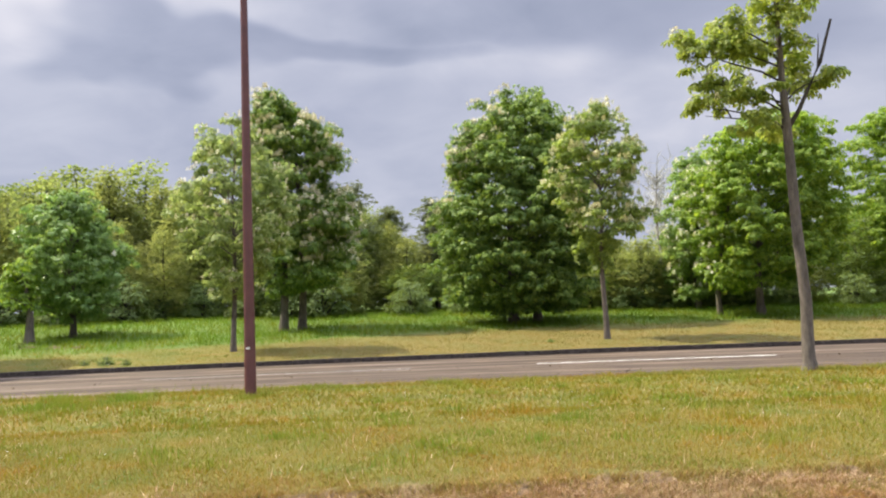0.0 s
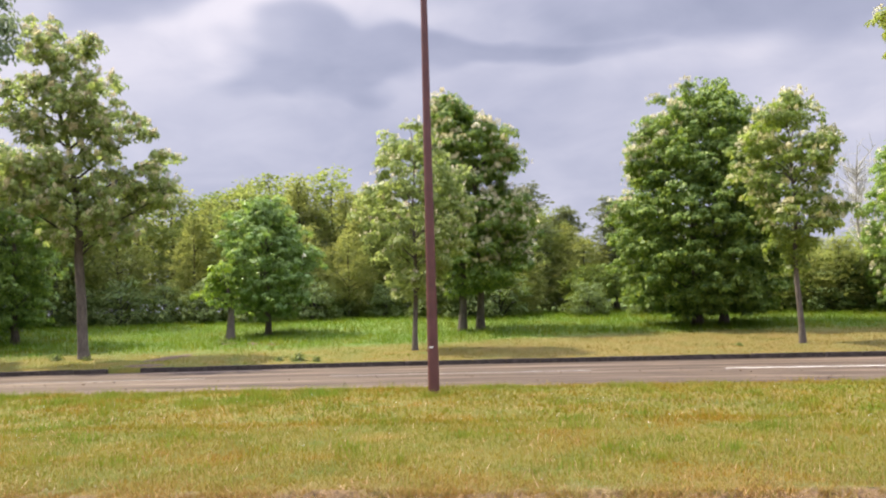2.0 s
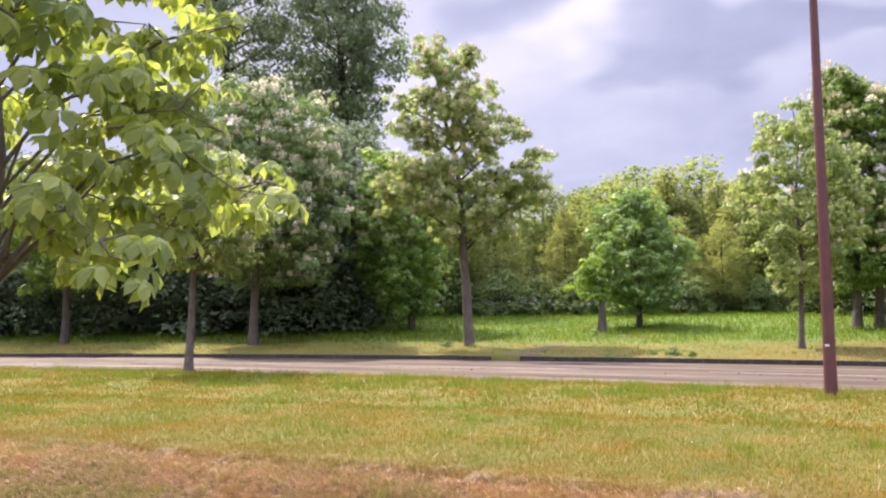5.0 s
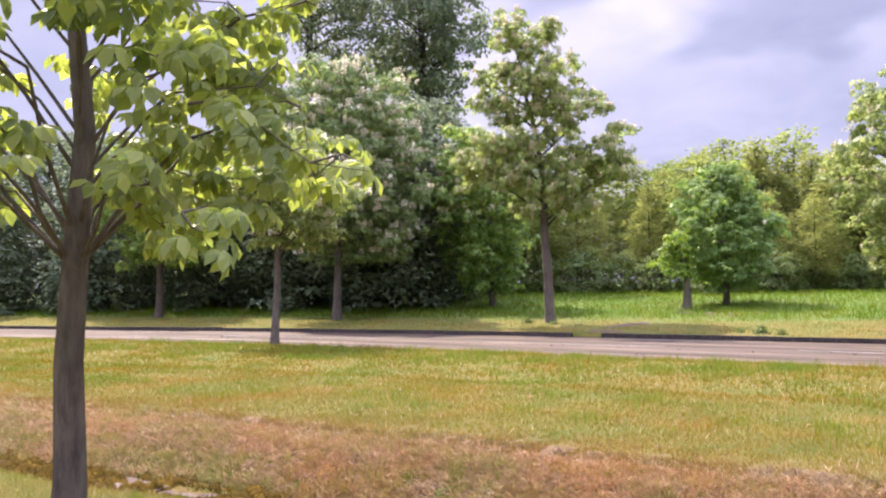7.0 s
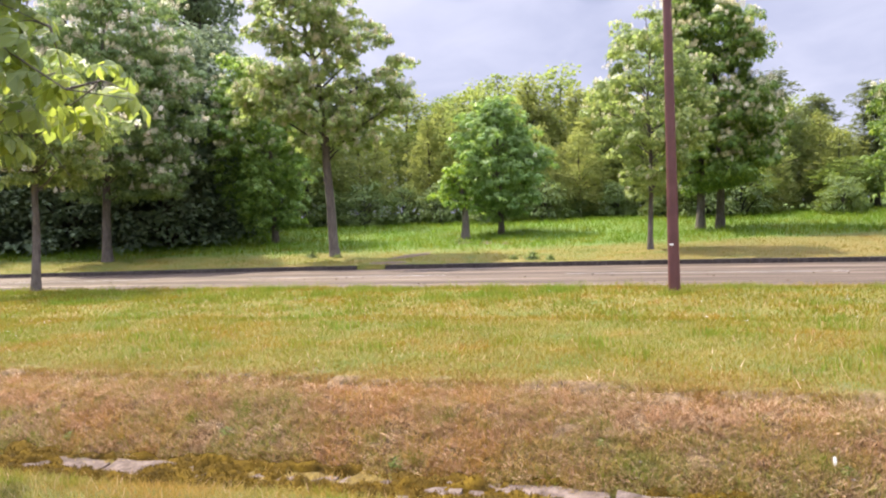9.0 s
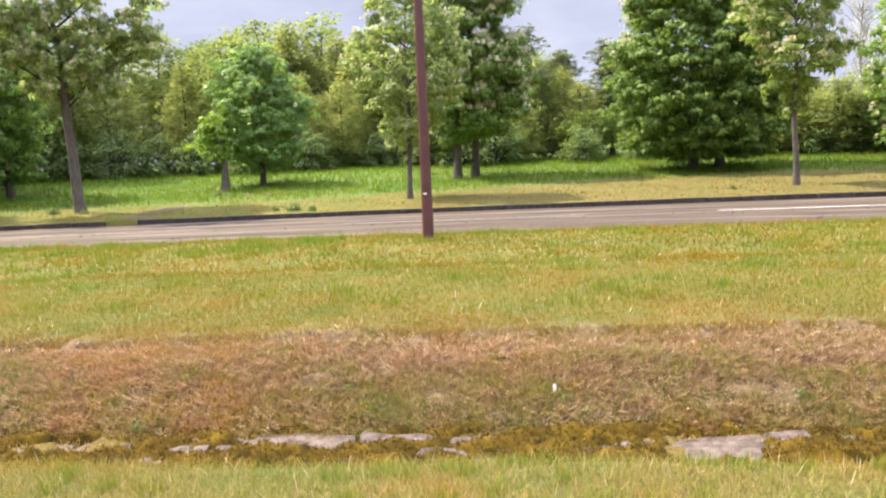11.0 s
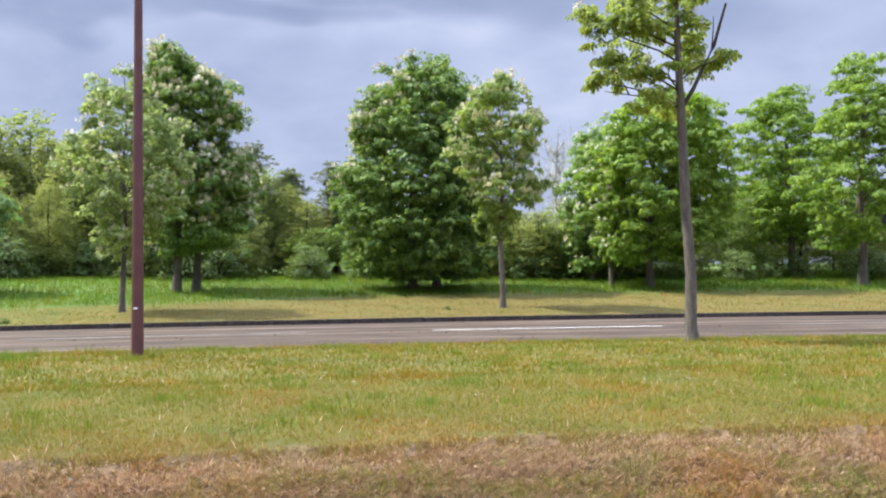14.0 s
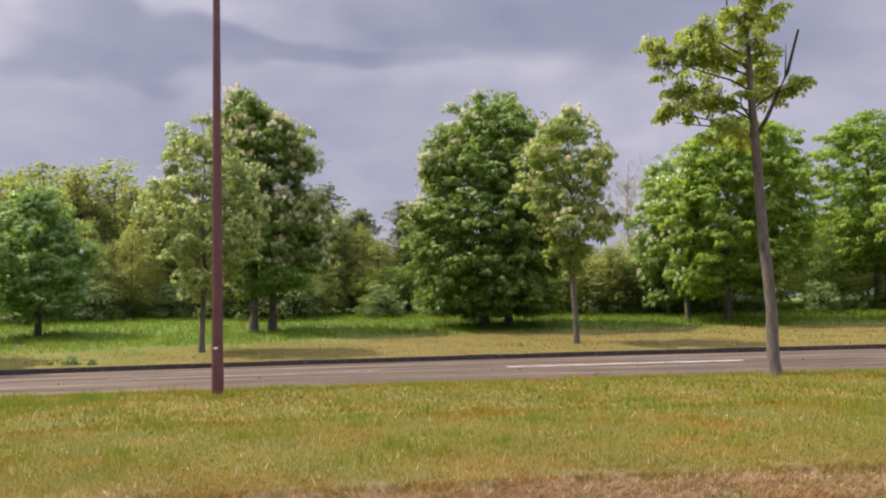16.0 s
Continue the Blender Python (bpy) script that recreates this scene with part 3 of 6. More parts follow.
# ---- trees ----
def crown_points(rng, prof, height, bottom, limbs, per, spread, top_lean, droop, fill=0, rise=0.55, lobes=1.0):
    """Limbs as polylines and the leaf-cluster centres along them. prof: radius at 0..1 of the crown's height."""
    hs, rs = np.linspace(0, 1, len(prof)), np.array(prof)
    lines, cl, tips = [], [], []
    pk = np.linspace(0, 1, 60)
    wgt = np.interp(pk, hs, rs) + 0.15
    cum = np.cumsum(wgt) / wgt.sum()
    off = rng.uniform(0, 50)
    for i in range(limbs):
        hn = np.interp((i + rng.random()) / limbs, cum, pk)
        az = i * 2.39996 + rng.normal(0, 0.35)
        r = max(0.12, np.interp(hn, hs, rs)) * rng.uniform(0.70, 1.10)
        zt = bottom + (height - bottom) * hn
        zs = max(bottom * 0.85, zt - rise * r - 0.15 * rng.random())
        lean = top_lean * (zs / height)
        s = np.array([lean[0], lean[1], zs])
        e = np.array([top_lean[0] * hn + r * math.cos(az), top_lean[1] * hn + r * math.sin(az), zt])
        t = np.linspace(0, 1, 6)[:, None]
        pts = s + (e - s) * t
        pts[:, 2] += 0.25 * r * np.sin(np.pi * t[:, 0]) - droop * r * t[:, 0] ** 2
        pts += rng.normal(0, 0.05 * r + 0.01, pts.shape) * t
        lines.append((pts, np.linspace(0.014 + 0.010 * r, 0.004, 6)))
        k = max(2, int(per * (0.5 + r / max(rs))))
        tt = rng.uniform(0.28, 1.03, k) ** 0.75
        c = np.stack([np.interp(tt, t[:, 0], pts[:, j]) for j in range(3)], -1)
        side = rng.normal(0, 1, (k, 3)) * np.array([spread, spread, spread * 0.55]) * (0.35 + 0.65 * tt)[:, None]
        c += side
        c[:, 2] = np.maximum(c[:, 2], bottom - 0.35)
        cl.append(c)
        tips.append(c[tt > 0.8])
    # the outer shell, heaped into lobes with gaps between
    shell = []
    while len(shell) < fill:
        hn = np.interp(rng.random(), cum, pk)
        az = rng.uniform(0, 2 * np.pi)
        v = Vector((math.cos(az) * 1.3 + off, math.sin(az) * 1.3, hn * 4.5))
        lob = noise.noise(v * 0.9) + 0.5 * noise.noise(v * 2.1)
        if lob * lobes < rng.uniform(-0.75, 0.05):
            continue
        r = np.interp(hn, hs, rs) * (0.88 + 0.36 * lob * lobes) * (1 - 0.30 * rng.random() ** 2)
        shell.append((top_lean[0] * hn + r * math.cos(az), top_lean[1] * hn + r * math.sin(az), bottom + (height - bottom) * hn + rng.normal(0, 0.1)))
    if fill:
        cl.append(np.array(shell))
        tips.append(np.array(shell)[::2])
    return lines, np.concatenate(cl), np.concatenate(tips)


def leaf_cloud(rng, centres, leaves, size, tmpl, radius, axis, droop=0.45):
    """Leaves set round each cluster, turned outwards and hanging."""
    kk = len(centres) * leaves
    c = np.repeat(centres, leaves, 0)
    az = rng.uniform(0, 2 * np.pi, kk)
    fwd = np.stack([np.cos(az), np.sin(az), -droop * rng.uniform(0.1, 1.6, kk)], -1)
    out = c - axis
    out[:, 2] = 0
    out /= np.linalg.norm(out, axis=1)[:, None] + 1e-6
    up = np.stack([rng.normal(0, 0.25, kk), rng.normal(0, 0.25, kk), np.ones(kk)], -1) + 0.55 * out
    at = c + fwd * rng.uniform(0.1, 1.0, (kk, 1)) * radius + rng.normal(0, 1, (kk, 3)) * [radius * 0.35, radius * 0.35, radius * 0.22]
    return scatter(tmpl, at, fwd, up, size * rng.uniform(0.7, 1.2, kk))


def trunk_lines(height, r0, lean, rng, top=0.93, crook=0.05, n_=9):
    z = np.linspace(-0.15, height * top, n_)
    t = np.clip(z / height, 0, 1)
    pts = np.stack([lean[0] * t, lean[1] * t, z], -1)
    pts[1:, :2] += rng.normal(0, crook, (n_ - 1, 2)) * t[1:, None] ** 0.5
    rad = r0 * (1 - 0.86 * t) * (1 + 0.30 * np.exp(-np.clip(z, 0, None) / 0.18))
    return pts, np.maximum(rad, 0.012)


def stuffed(name, me, parent, label=""):
    return tagged(part_mesh(name, me, parent, label), kind="stuff")


def candles(rng, at, height, parent, petal=None):
    """Blossom candles standing at the given places."""
    k = len(at)
    upv = np.stack([rng.normal(0, 0.2, k), rng.normal(0, 0.2, k), np.ones(k)], -1)
    Vs, Fs = floret_spike()
    R = frames(np.cross(upv, np.tile([0.0, 1.0, 0.01], (k, 1))), upv)
    vv = np.einsum("nij,kj->nki", R, Vs) * (height * rng.uniform(0.55, 1.2, k))[:, None, None] + at[:, None, :]
    idx = Fs[None] + (np.arange(k) * len(Vs))[:, None, None]
    stuffed("blossom", np_mesh("blossom", vv.reshape(-1, 3), [idx.reshape(-1, 4)], petal or BLOSSOM), parent, "cream flower candles")


def twig_lines(rng, cl, lines):
    """A thin twig from the nearest bough to each leaf cluster."""
    allp = np.concatenate([p for p, _ in lines])
    out = []
    for c in cl:
        a = allp[int(np.argmin(np.linalg.norm(allp - c, axis=1)))]
        out.append((np.array([a, 0.5 * (a + c) + rng.normal(0, 0.04, 3), c]), np.array([0.009, 0.006, 0.003])))
    return out


def outer_spots(rng, cl, prof, height, bottom, lean, count, side=None, push=0.2):
    """Places for blossom just outside the crown, in small bunches; side leans the choice one way."""
    hn = np.clip((cl[:, 2] - bottom) / (height - bottom), 0, 1)
    d = cl[:, :2] - np.outer(hn, lean)
    rad = np.linalg.norm(d, axis=1)
    rel = rad / (np.interp(hn, np.linspace(0, 1, len(prof)), prof) + 1e-6)
    w = np.clip(rel - 0.55, 0.0, 0.6) + 0.7 * np.clip(hn - 0.72, 0, 1) + 1e-4
    w *= 0.25 + hn
    if side is not None:
        s = cl @ np.array(side, float)[:3]
        w *= np.clip((s - side[3]) * 1.2, 0, 1) + 1e-6
    pick = rng.choice(len(cl), max(1, count // 3), p=w / w.sum())
    pick = np.repeat(pick, 3)
    o = np.zeros((len(pick), 3))
    o[:, :2] = d[pick] / (rad[pick][:, None] + 1e-6) * rng.uniform(0.3, 1.3, (len(pick), 1)) * push
    o[:, 2] = rng.uniform(0.0, 0.16, len(pick))
    return cl[pick] + o + rng.normal(0, 0.13, o.shape)


def make_tree(name, label, seed, height, bottom, prof, leafmat, bark=None, r0=0.12, lean=(0, 0), limbs=60, per=8, leaves=7,
              size=0.225, radius=0.27, spread=0.36, blossoms=0, tmpl=None, droop=0.25, trunks=((0, 0),), twigs=False, rise=0.55, category="tree", top=0.93,
              blossom_size=0.145, side=None, limb_scale=1.0, fill=0, wide=1.0, limb_parts=False, group="", extra=2, lobes=1.0):
    """A broadleaf tree at the origin: trunk(s), branches, crown of single leaves, blossom candles."""
    rng = np.random.default_rng(seed)
    bark = bark or BARK
    tr = thing(name, Matrix(), label, category, group)
    lean = np.array(lean, float)
    for dx, dy in trunks:
        pts, rad = trunk_lines(height, r0, lean - np.array([dx, dy]) * 0.5, rng, top)
        pts[:, :2] += (dx, dy)
        Vt, Ft = tubes([(pts, rad)], 10)
        part_mesh("trunk", np_mesh("trunk", Vt, Ft, bark, True), tr)
    lines, cl, tips = crown_points(rng, [p * wide for p in prof], height, bottom, limbs, per, spread, lean, droop, fill, rise, lobes)
    lines = [(p, r * limb_scale) for p, r in lines]
    if limb_parts:
        for ln in lines:
            Vb, Fb = tubes([ln], 6)
            part_mesh("limb", np_mesh("limb", Vb, Fb, bark, True), tr)
    else:
        Vb, Fb = tubes(lines, 5)
        stuffed("branchwork", np_mesh("branchwork", Vb, Fb, bark, True), tr)
    if twigs:
        Vb, Fb = tubes(twig_lines(rng, cl, lines), 4)
        stuffed("twigwork", np_mesh("twigwork", Vb, Fb, bark, True), tr)
    ax = np.array([lean[0] * 0.5, lean[1] * 0.5, 0])
    Vl, Fl = leaf_cloud(rng, cl, leaves + extra, size, tmpl or palmate(), radius, ax)
    stuffed("crown", np_mesh("crown", Vl, [Fl], leafmat), tr)
    if blossoms:
        candles(rng, outer_spots(rng, cl, prof, height, bottom, lean, blossoms, side), blossom_size, tr)
    return tr


def place(tr, x, y, turn=0.0, scale=1.0):
    tr.matrix_world = pose(x, y, float(ground_z(x, y)) - 0.02, 0, 0, turn) @ Matrix.Scale(scale, 4)
    return tr


def inside(sil, z, az, deep):
    """Radius of a crown at height z towards az. sil: rows of height, left and right reach, from the bottom up."""
    h, lf, rt = np.array(sil, float).T
    mid = 0.5 * (np.interp(z, h, lf) + np.interp(z, h, rt))
    half = 0.5 * (np.interp(z, h, rt) - np.interp(z, h, lf))
    r = 1.0 / np.sqrt((np.cos(az) / half) ** 2 + (np.sin(az) / (half * deep)) ** 2)
    return mid, r


def clump_spots(rng, sil, deep, size, count, gap, reach=(0.55, 1.0), ragged=1.0):
    """Centres of leaf clumps in the outer crown, heaped into lobes with hollows between, and how far out each lies."""
    h = np.array(sil, float)[:, 0]
    zz = np.linspace(h[0], h[-1], 50)
    w = np.array([inside(sil, z, 0.0, deep)[1] for z in zz]) + 0.1
    cum = np.cumsum(w) / w.sum()
    out, rel = np.zeros((0, 3)), []
    off = Vector((rng.uniform(0, 90), rng.uniform(0, 90), 0))
    for _ in range(count * 10):
        if len(out) >= count:
            break
        z = np.interp(rng.random(), cum, zz)
        az = rng.uniform(0, 2 * np.pi)
        mid, r = inside(sil, z, az, deep)
        v = Vector((r * math.cos(az), r * math.sin(az), z * 1.15)) / (size * 3.2) + off
        lob = noise.noise(v) + 0.45 * noise.noise(v * 2.3)
        if lob * ragged < rng.uniform(-0.8, -0.05):
            continue
        u = reach[0] + (reach[1] - reach[0]) * rng.random() ** 0.45
        rr = max(0.0, r * u * (1 + 0.30 * ragged * (lob - 0.15)) - 0.45 * size)
        if rng.random() < 0.16 * ragged:
            rr = r + rng.uniform(-0.15, 0.30) * min(1.0, r)
        p = np.array([mid + rr * math.cos(az), rr * math.sin(az), min(z + rng.normal(0, 0.1), h[-1] - 0.35 * size)])
        if len(out) and np.min(np.linalg.norm((out - p) * [1, 1, 1.35], axis=1)) < gap * rng.uniform(0.55, 1.1):
            continue
        out = np.concatenate([out, p[None]])
        rel.append(u)
    return out, np.array(rel)


def clump_leaves(rng, c, leaves, size, flat, leaf, tmpl, droop=0.55, sink=-0.35):
    """Leaves over the domed top of each clump, drooping round its rim."""
    k = len(c) * leaves
    cw = np.repeat(size * rng.uniform(0.4, 1.0, len(c)) ** 1.3 * 1.5, leaves)
    az = rng.uniform(0, 2 * np.pi, k)
    el = np.arcsin(rng.uniform(sink, 1.0, k))
    rad = rng.uniform(0.45, 1.25, k)
    d = np.stack([np.cos(az) * np.cos(el), np.sin(az) * np.cos(el), np.sin(el)], -1)
    at = np.repeat(c, leaves, 0) + d * (cw * rad)[:, None] * [1, 1, flat]
    tw = az + rng.normal(0, 0.6, k)
    fwd = np.stack([np.cos(tw), np.sin(tw), -droop * (1.25 - np.sin(el)) * rng.uniform(0.4, 1.5, k)], -1)
    up = d * [0.85, 0.85, 1] + [0, 0, 0.35] + rng.normal(0, 0.42, (k, 3))
    return scatter(tmpl, at, fwd, up, leaf * rng.uniform(0.7, 1.2, k))


def clump_tree(name, label, seed, at, sil, leafmat, trunks=((0.0, 0.0, 0.15),), deep=0.95, count=300, size=0.42, gap=0.42, flat=0.6, leaves=18, leaf=0.235, tmpl=None,
               inner=60, blossom=0.0, where=None, candle=0.24, bark=None, group="", category="tree", limbs=36, top=0.9, droop=0.55, reach=(0.55, 1.0), limb_r=0.035, turn=None, petal=None, ragged=1.0):
    """A tree whose crown is built of domed leaf clumps on boughs. at: its place; trunks: offsets and radius.
    blossom: candles per outer clump; where(p) tells which clumps flower."""
    rng = np.random.default_rng(seed)
    bark = bark or BARK
    x0, y0 = at
    tr = thing(name, pose(x0, y0, float(ground_z(x0, y0)) - 0.02, 0, 0, -math.degrees(math.atan2(x0, y0)) if turn is None else turn), label, category, group)
    h = sil[-1][0]
    axis = lambda z: float(inside(sil, max(z, sil[0][0]), 0.0, deep)[0])
    stems = []
    for dx, dy, r0 in trunks:
        z = np.linspace(-0.15, h * top, 12)
        t = np.clip((z - sil[0][0]) / (h - sil[0][0]), 0, 1)
        px = dx * (1 - 0.5 * t) + np.array([axis(v) for v in z]) * t * 0.8 + 0.04 * np.sin(z * 1.3 + seed)
        pts = np.stack([px, dy * (1 - 0.5 * t) + 0.04 * np.sin(z * 1.7 + seed), z], -1)
        rad = np.maximum(r0 * (1 - 0.88 * np.clip(z / h, 0, 1)) * (1 + 0.35 * np.exp(-np.clip(z, 0, None) / 0.16)), 0.012)
        part_mesh("trunk", np_mesh("trunk", *tubes([(pts, rad)], 10), bark, True), tr)
        stems.append(pts)
    cl, rel = clump_spots(rng, sil, deep, size, count, gap, reach, ragged)
    lines = []
    for c in cl[rng.permutation(len(cl))[:limbs]]:
        stem = stems[int(np.argmin([abs(s_[0, 0] - c[0]) for s_ in stems]))]
        zs = min(h * top, max(sil[0][0] * 0.9, c[2] - 0.35 * np.hypot(c[0], c[1]) - 0.3))
        s0 = np.array([np.interp(zs, stem[:, 2], stem[:, j]) for j in (0, 1)] + [zs])
        t = np.linspace(0, 1, 5)[:, None]
        p = s0 + (c - s0) * t
        p[:, 2] += 0.14 * np.linalg.norm(c - s0) * np.sin(np.pi * t[:, 0]) * rng.uniform(0.2, 1.2)
        p[1:-1] += rng.normal(0, 0.05, (3, 3))
        lines.append((p, np.linspace(limb_r, 0.007, 5)))
    stuffed("branchwork", np_mesh("branchwork", *tubes(lines, 5), bark, True), tr)
    tm = tmpl or palmate(5, 0.42, 0.23)
    V1, F1 = clump_leaves(rng, cl, leaves, size, flat, leaf, tm, droop)
    if inner:
        ci, _ = clump_spots(rng, sil, deep, size, inner, 0.3, (0.1, 0.6))
        V2, F2 = clump_leaves(rng, ci, leaves // 2, size * 1.5, flat, leaf * 1.1, tm, droop)
        V1, F1 = np.concatenate([V1, V2]), np.concatenate([F1, F2 + len(V1)])
    stuffed("crown", np_mesh("crown", V1, [F1], leafmat), tr)
    if blossom:
        ok = (rel > 0.8) if where is None else (rel > 0.7) & where(cl)
        c = np.repeat(cl[ok], max(1, math.ceil(blossom)), 0)
        c = c[rng.random(len(c)) < blossom / max(1, math.ceil(blossom))]
        o = rng.normal(0, 0.45, (len(c), 2)) * size
        rr = np.clip(np.linalg.norm(o, axis=1) / size, 0, 1)
        out = np.concatenate([o, (size * flat * np.sqrt(1 - rr ** 2) - 0.02)[:, None]], 1)
        away = c * [1, 1, 0]
        away /= np.linalg.norm(away, axis=1)[:, None] + 1e-6
        candles(rng, c + out + away * 0.45 * size, candle, tr, petal)
    return tr


ROW = "chestnuts across the road"
# far verge row
clump_tree("chestnut_tree", "slender young chestnut with pale leaves and cream blossom", 11, (-10.12, 27.39),
           [(1.6, -0.62, 0.24), (2.5, -0.8, 0.74), (3.2, -1.17, 1.43), (3.96, -1.54, 1.74), (4.74, -1.76, 1.95), (5.6, -1.62, 1.81), (6.4, -1.28, 1.59), (7.3, -1.02, 1.12), (7.9, 0.0, 0.48)],
           LEAF_LIGHT, trunks=((0, 0, 0.10),), count=150, size=0.33, gap=0.36, leaves=15, leaf=0.21, inner=10, blossom=2.6, candle=0.18, limbs=50, limb_r=0.022, group=ROW)
clump_tree("chestnut_tree", "large dark green chestnut pair covered in cream blossom", 12, (-10.2, 35.4),
           [(1.75, -1.05, 0.8), (2.15, -1.65, 1.85), (2.8, -1.95, 2.19), (3.6, -2.03, 2.42), (4.5, -2.2, 2.7), (5.5, -2.2, 2.47), (6.4, -2.18, 1.6), (7.3, -2.28, 1.94), (8.26, -2.27, 2.04), (9.1, -2.13, 0.86), (9.8, -1.87, 0.08), (10.4, -1.66, -1.06)],
           LEAF_DARK, trunks=((-0.62, 0.1, 0.19), (0.16, 0.5, 0.19)), count=430, size=0.36, gap=0.34, inner=90, blossom=6.5, where=lambda p: (p[:, 2] > 2.6) & (p[:, 0] > -1.9), candle=0.22, group=ROW)
clump_tree("chestnut_tree", "broad dense dark green chestnut branching to the ground", 13, (-0.75, 37.2),
           [(0.7, -1.5, 2.0), (1.2, -2.92, 3.1), (1.9, -3.39, 3.45), (3.2, -3.67, 3.6), (4.7, -3.62, 3.7), (5.9, -2.97, 3.5), (6.9, -3.08, 3.2), (8.4, -2.15, 2.62), (9.3, -1.54, 2.2), (10.0, -1.21, 1.54), (10.3, 0.9, 1.41)],
           LEAF_DARK, trunks=((-0.3, 0, 0.22), (0.75, 0.2, 0.2)), count=760, size=0.38, gap=0.36, inner=280, leaves=18, blossom=9.0, where=lambda p: (-0.75 * p[:, 0] + 0.5 * p[:, 2] > 4.6) & (p[:, 2] > 4.0), candle=0.19, group=ROW)
clump_tree("chestnut_tree", "slender chestnut with pale yellowish flower heads", 14, (2.31, 29.31),
           [(2.3, -0.34, 0.25), (2.9, -0.4, 0.57), (3.6, -1.02, 0.99), (4.2, -1.36, 1.7), (5.1, -1.32, 1.34), (5.6, -1.81, 1.49), (6.3, -1.42, 1.63), (7.1, -1.23, 1.21), (7.8, -0.97, 0.5), (8.2, -0.05, 0.43)],
           LEAF_THIN, trunks=((0, 0, 0.105),), count=135, size=0.33, gap=0.36, leaves=15, leaf=0.21, inner=10, blossom=7.0, where=lambda p: p[:, 2] > 3.6, candle=0.18, limbs=50, limb_r=0.022, petal=BLOSSOM_YELLOW, group=ROW)
clump_tree("chestnut_tree", "bright green chestnut with low round crown", 15, (9.78, 38.4),
           [(1.35, -2.0, 1.2), (1.9, -2.51, 2.6), (2.7, -2.79, 3.26), (3.9, -2.95, 3.67), (5.2, -2.74, 3.8), (6.8, -2.37, 3.5), (7.8, -1.77, 3.1), (8.5, -1.02, 2.7), (8.85, 0.64, 1.38)],
           LEAF_BRIGHT, trunks=((0.0, 0, 0.19), (-1.75, 0.6, 0.13)), count=560, size=0.38, gap=0.36, inner=110, blossom=3.0, where=lambda p: p[:, 0] < -1.3, candle=0.19, petal=BLOSSOM_WHITE, group=ROW)
clump_tree("chestnut_tree", "green chestnut with blossom standing behind its neighbour", 16, (7.6, 42.5),
           [(0.6, -0.97, 0.9), (2.2, -1.15, 1.5), (3.8, -1.19, 1.9), (5.4, -0.97, 2.0), (7.0, -0.5, 1.7), (7.9, 0.1, 0.9)],
           LEAF_MID, trunks=((0.3, 0, 0.15),), count=150, inner=30, blossom=3.0, where=lambda p: p[:, 0] < 0.4, candle=0.22, group=ROW)
clump_tree("chestnut_tree", "bright green chestnut of tiered open crown", 17, (18.8, 44.3),
           [(2.1, -1.56, 0.88), (3.1, -2.21, 1.72), (4.5, -2.99, 2.19), (6.3, -3.1, 2.16), (7.5, -2.69, 1.97), (8.7, -2.2, 1.51), (9.8, -0.93, 1.04), (10.2, -0.29, 0.26)],
           LEAF_BRIGHT, trunks=((0, 0, 0.2),), count=230, size=0.46, gap=0.52, flat=0.45, leaves=22, inner=30, limb_r=0.05, group=ROW)
clump_tree("chestnut_tree", "tall bright green chestnut beside the road sign", 18, (20.1, 39.5),
           [(2.0, -1.4, 1.0), (2.9, -2.5, 1.9), (4.2, -3.0, 2.6), (6.0, -2.4, 2.8), (7.6, -1.9, 2.5), (9.0, -1.3, 2.0), (10.2, -1.0, 1.3), (11.0, -0.7, 0.4)],
           LEAF_BRIGHT, trunks=((0, 0, 0.22),), count=250, size=0.46, gap=0.52, flat=0.45, leaves=22, inner=30, limb_r=0.05, group=ROW)
clump_tree("chestnut_tree", "leaning stubby tree trunk with sparse leaves", 19, (-19.75, 30.8),
           [(1.3, -0.75, 0.2), (1.9, -0.85, 0.35), (2.6, -0.8, 0.3), (3.1, -0.5, 0.0)], LEAF_BRIGHT, trunks=((0.1, 0, 0.2),), count=16, size=0.3, gap=0.25, leaves=16, inner=0, limbs=8, top=0.75, group=ROW)
clump_tree("chestnut_tree", "small round bright green chestnut", 20, (-19.24, 33.2),
           [(1.0, -0.95, 0.87), (1.4, -1.95, 1.6), (2.3, -2.15, 2.05), (3.3, -2.0, 2.0), (4.4, -1.8, 1.65), (5.4, -1.25, 0.95), (6.3, -0.62, 0.3)],
           LEAF_FRESH, trunks=((0, 0, 0.15),), count=190, size=0.38, gap=0.36, inner=50, blossom=0.5, where=lambda p: p[:, 0] > 1.2, candle=0.2, group=ROW)
clump_tree("chestnut_tree", "chestnut with dusty pink and cream blossom", 22, (-28.2, 27.9),
           [(0.9, -1.17, 1.01), (2.3, -2.06, 1.54), (3.7, -2.37, 1.67), (5.0, -2.63, 1.94), (6.1, -2.59, 1.94), (7.0, -2.14, 1.81), (7.8, -1.88, 0.89), (8.5, -1.9, -0.4)],
           LEAF_MID, trunks=((0.1, 0, 0.17),), count=260, inner=50, blossom=4.0, where=lambda p: p[:, 2] > 3.6, candle=0.22, group=ROW)
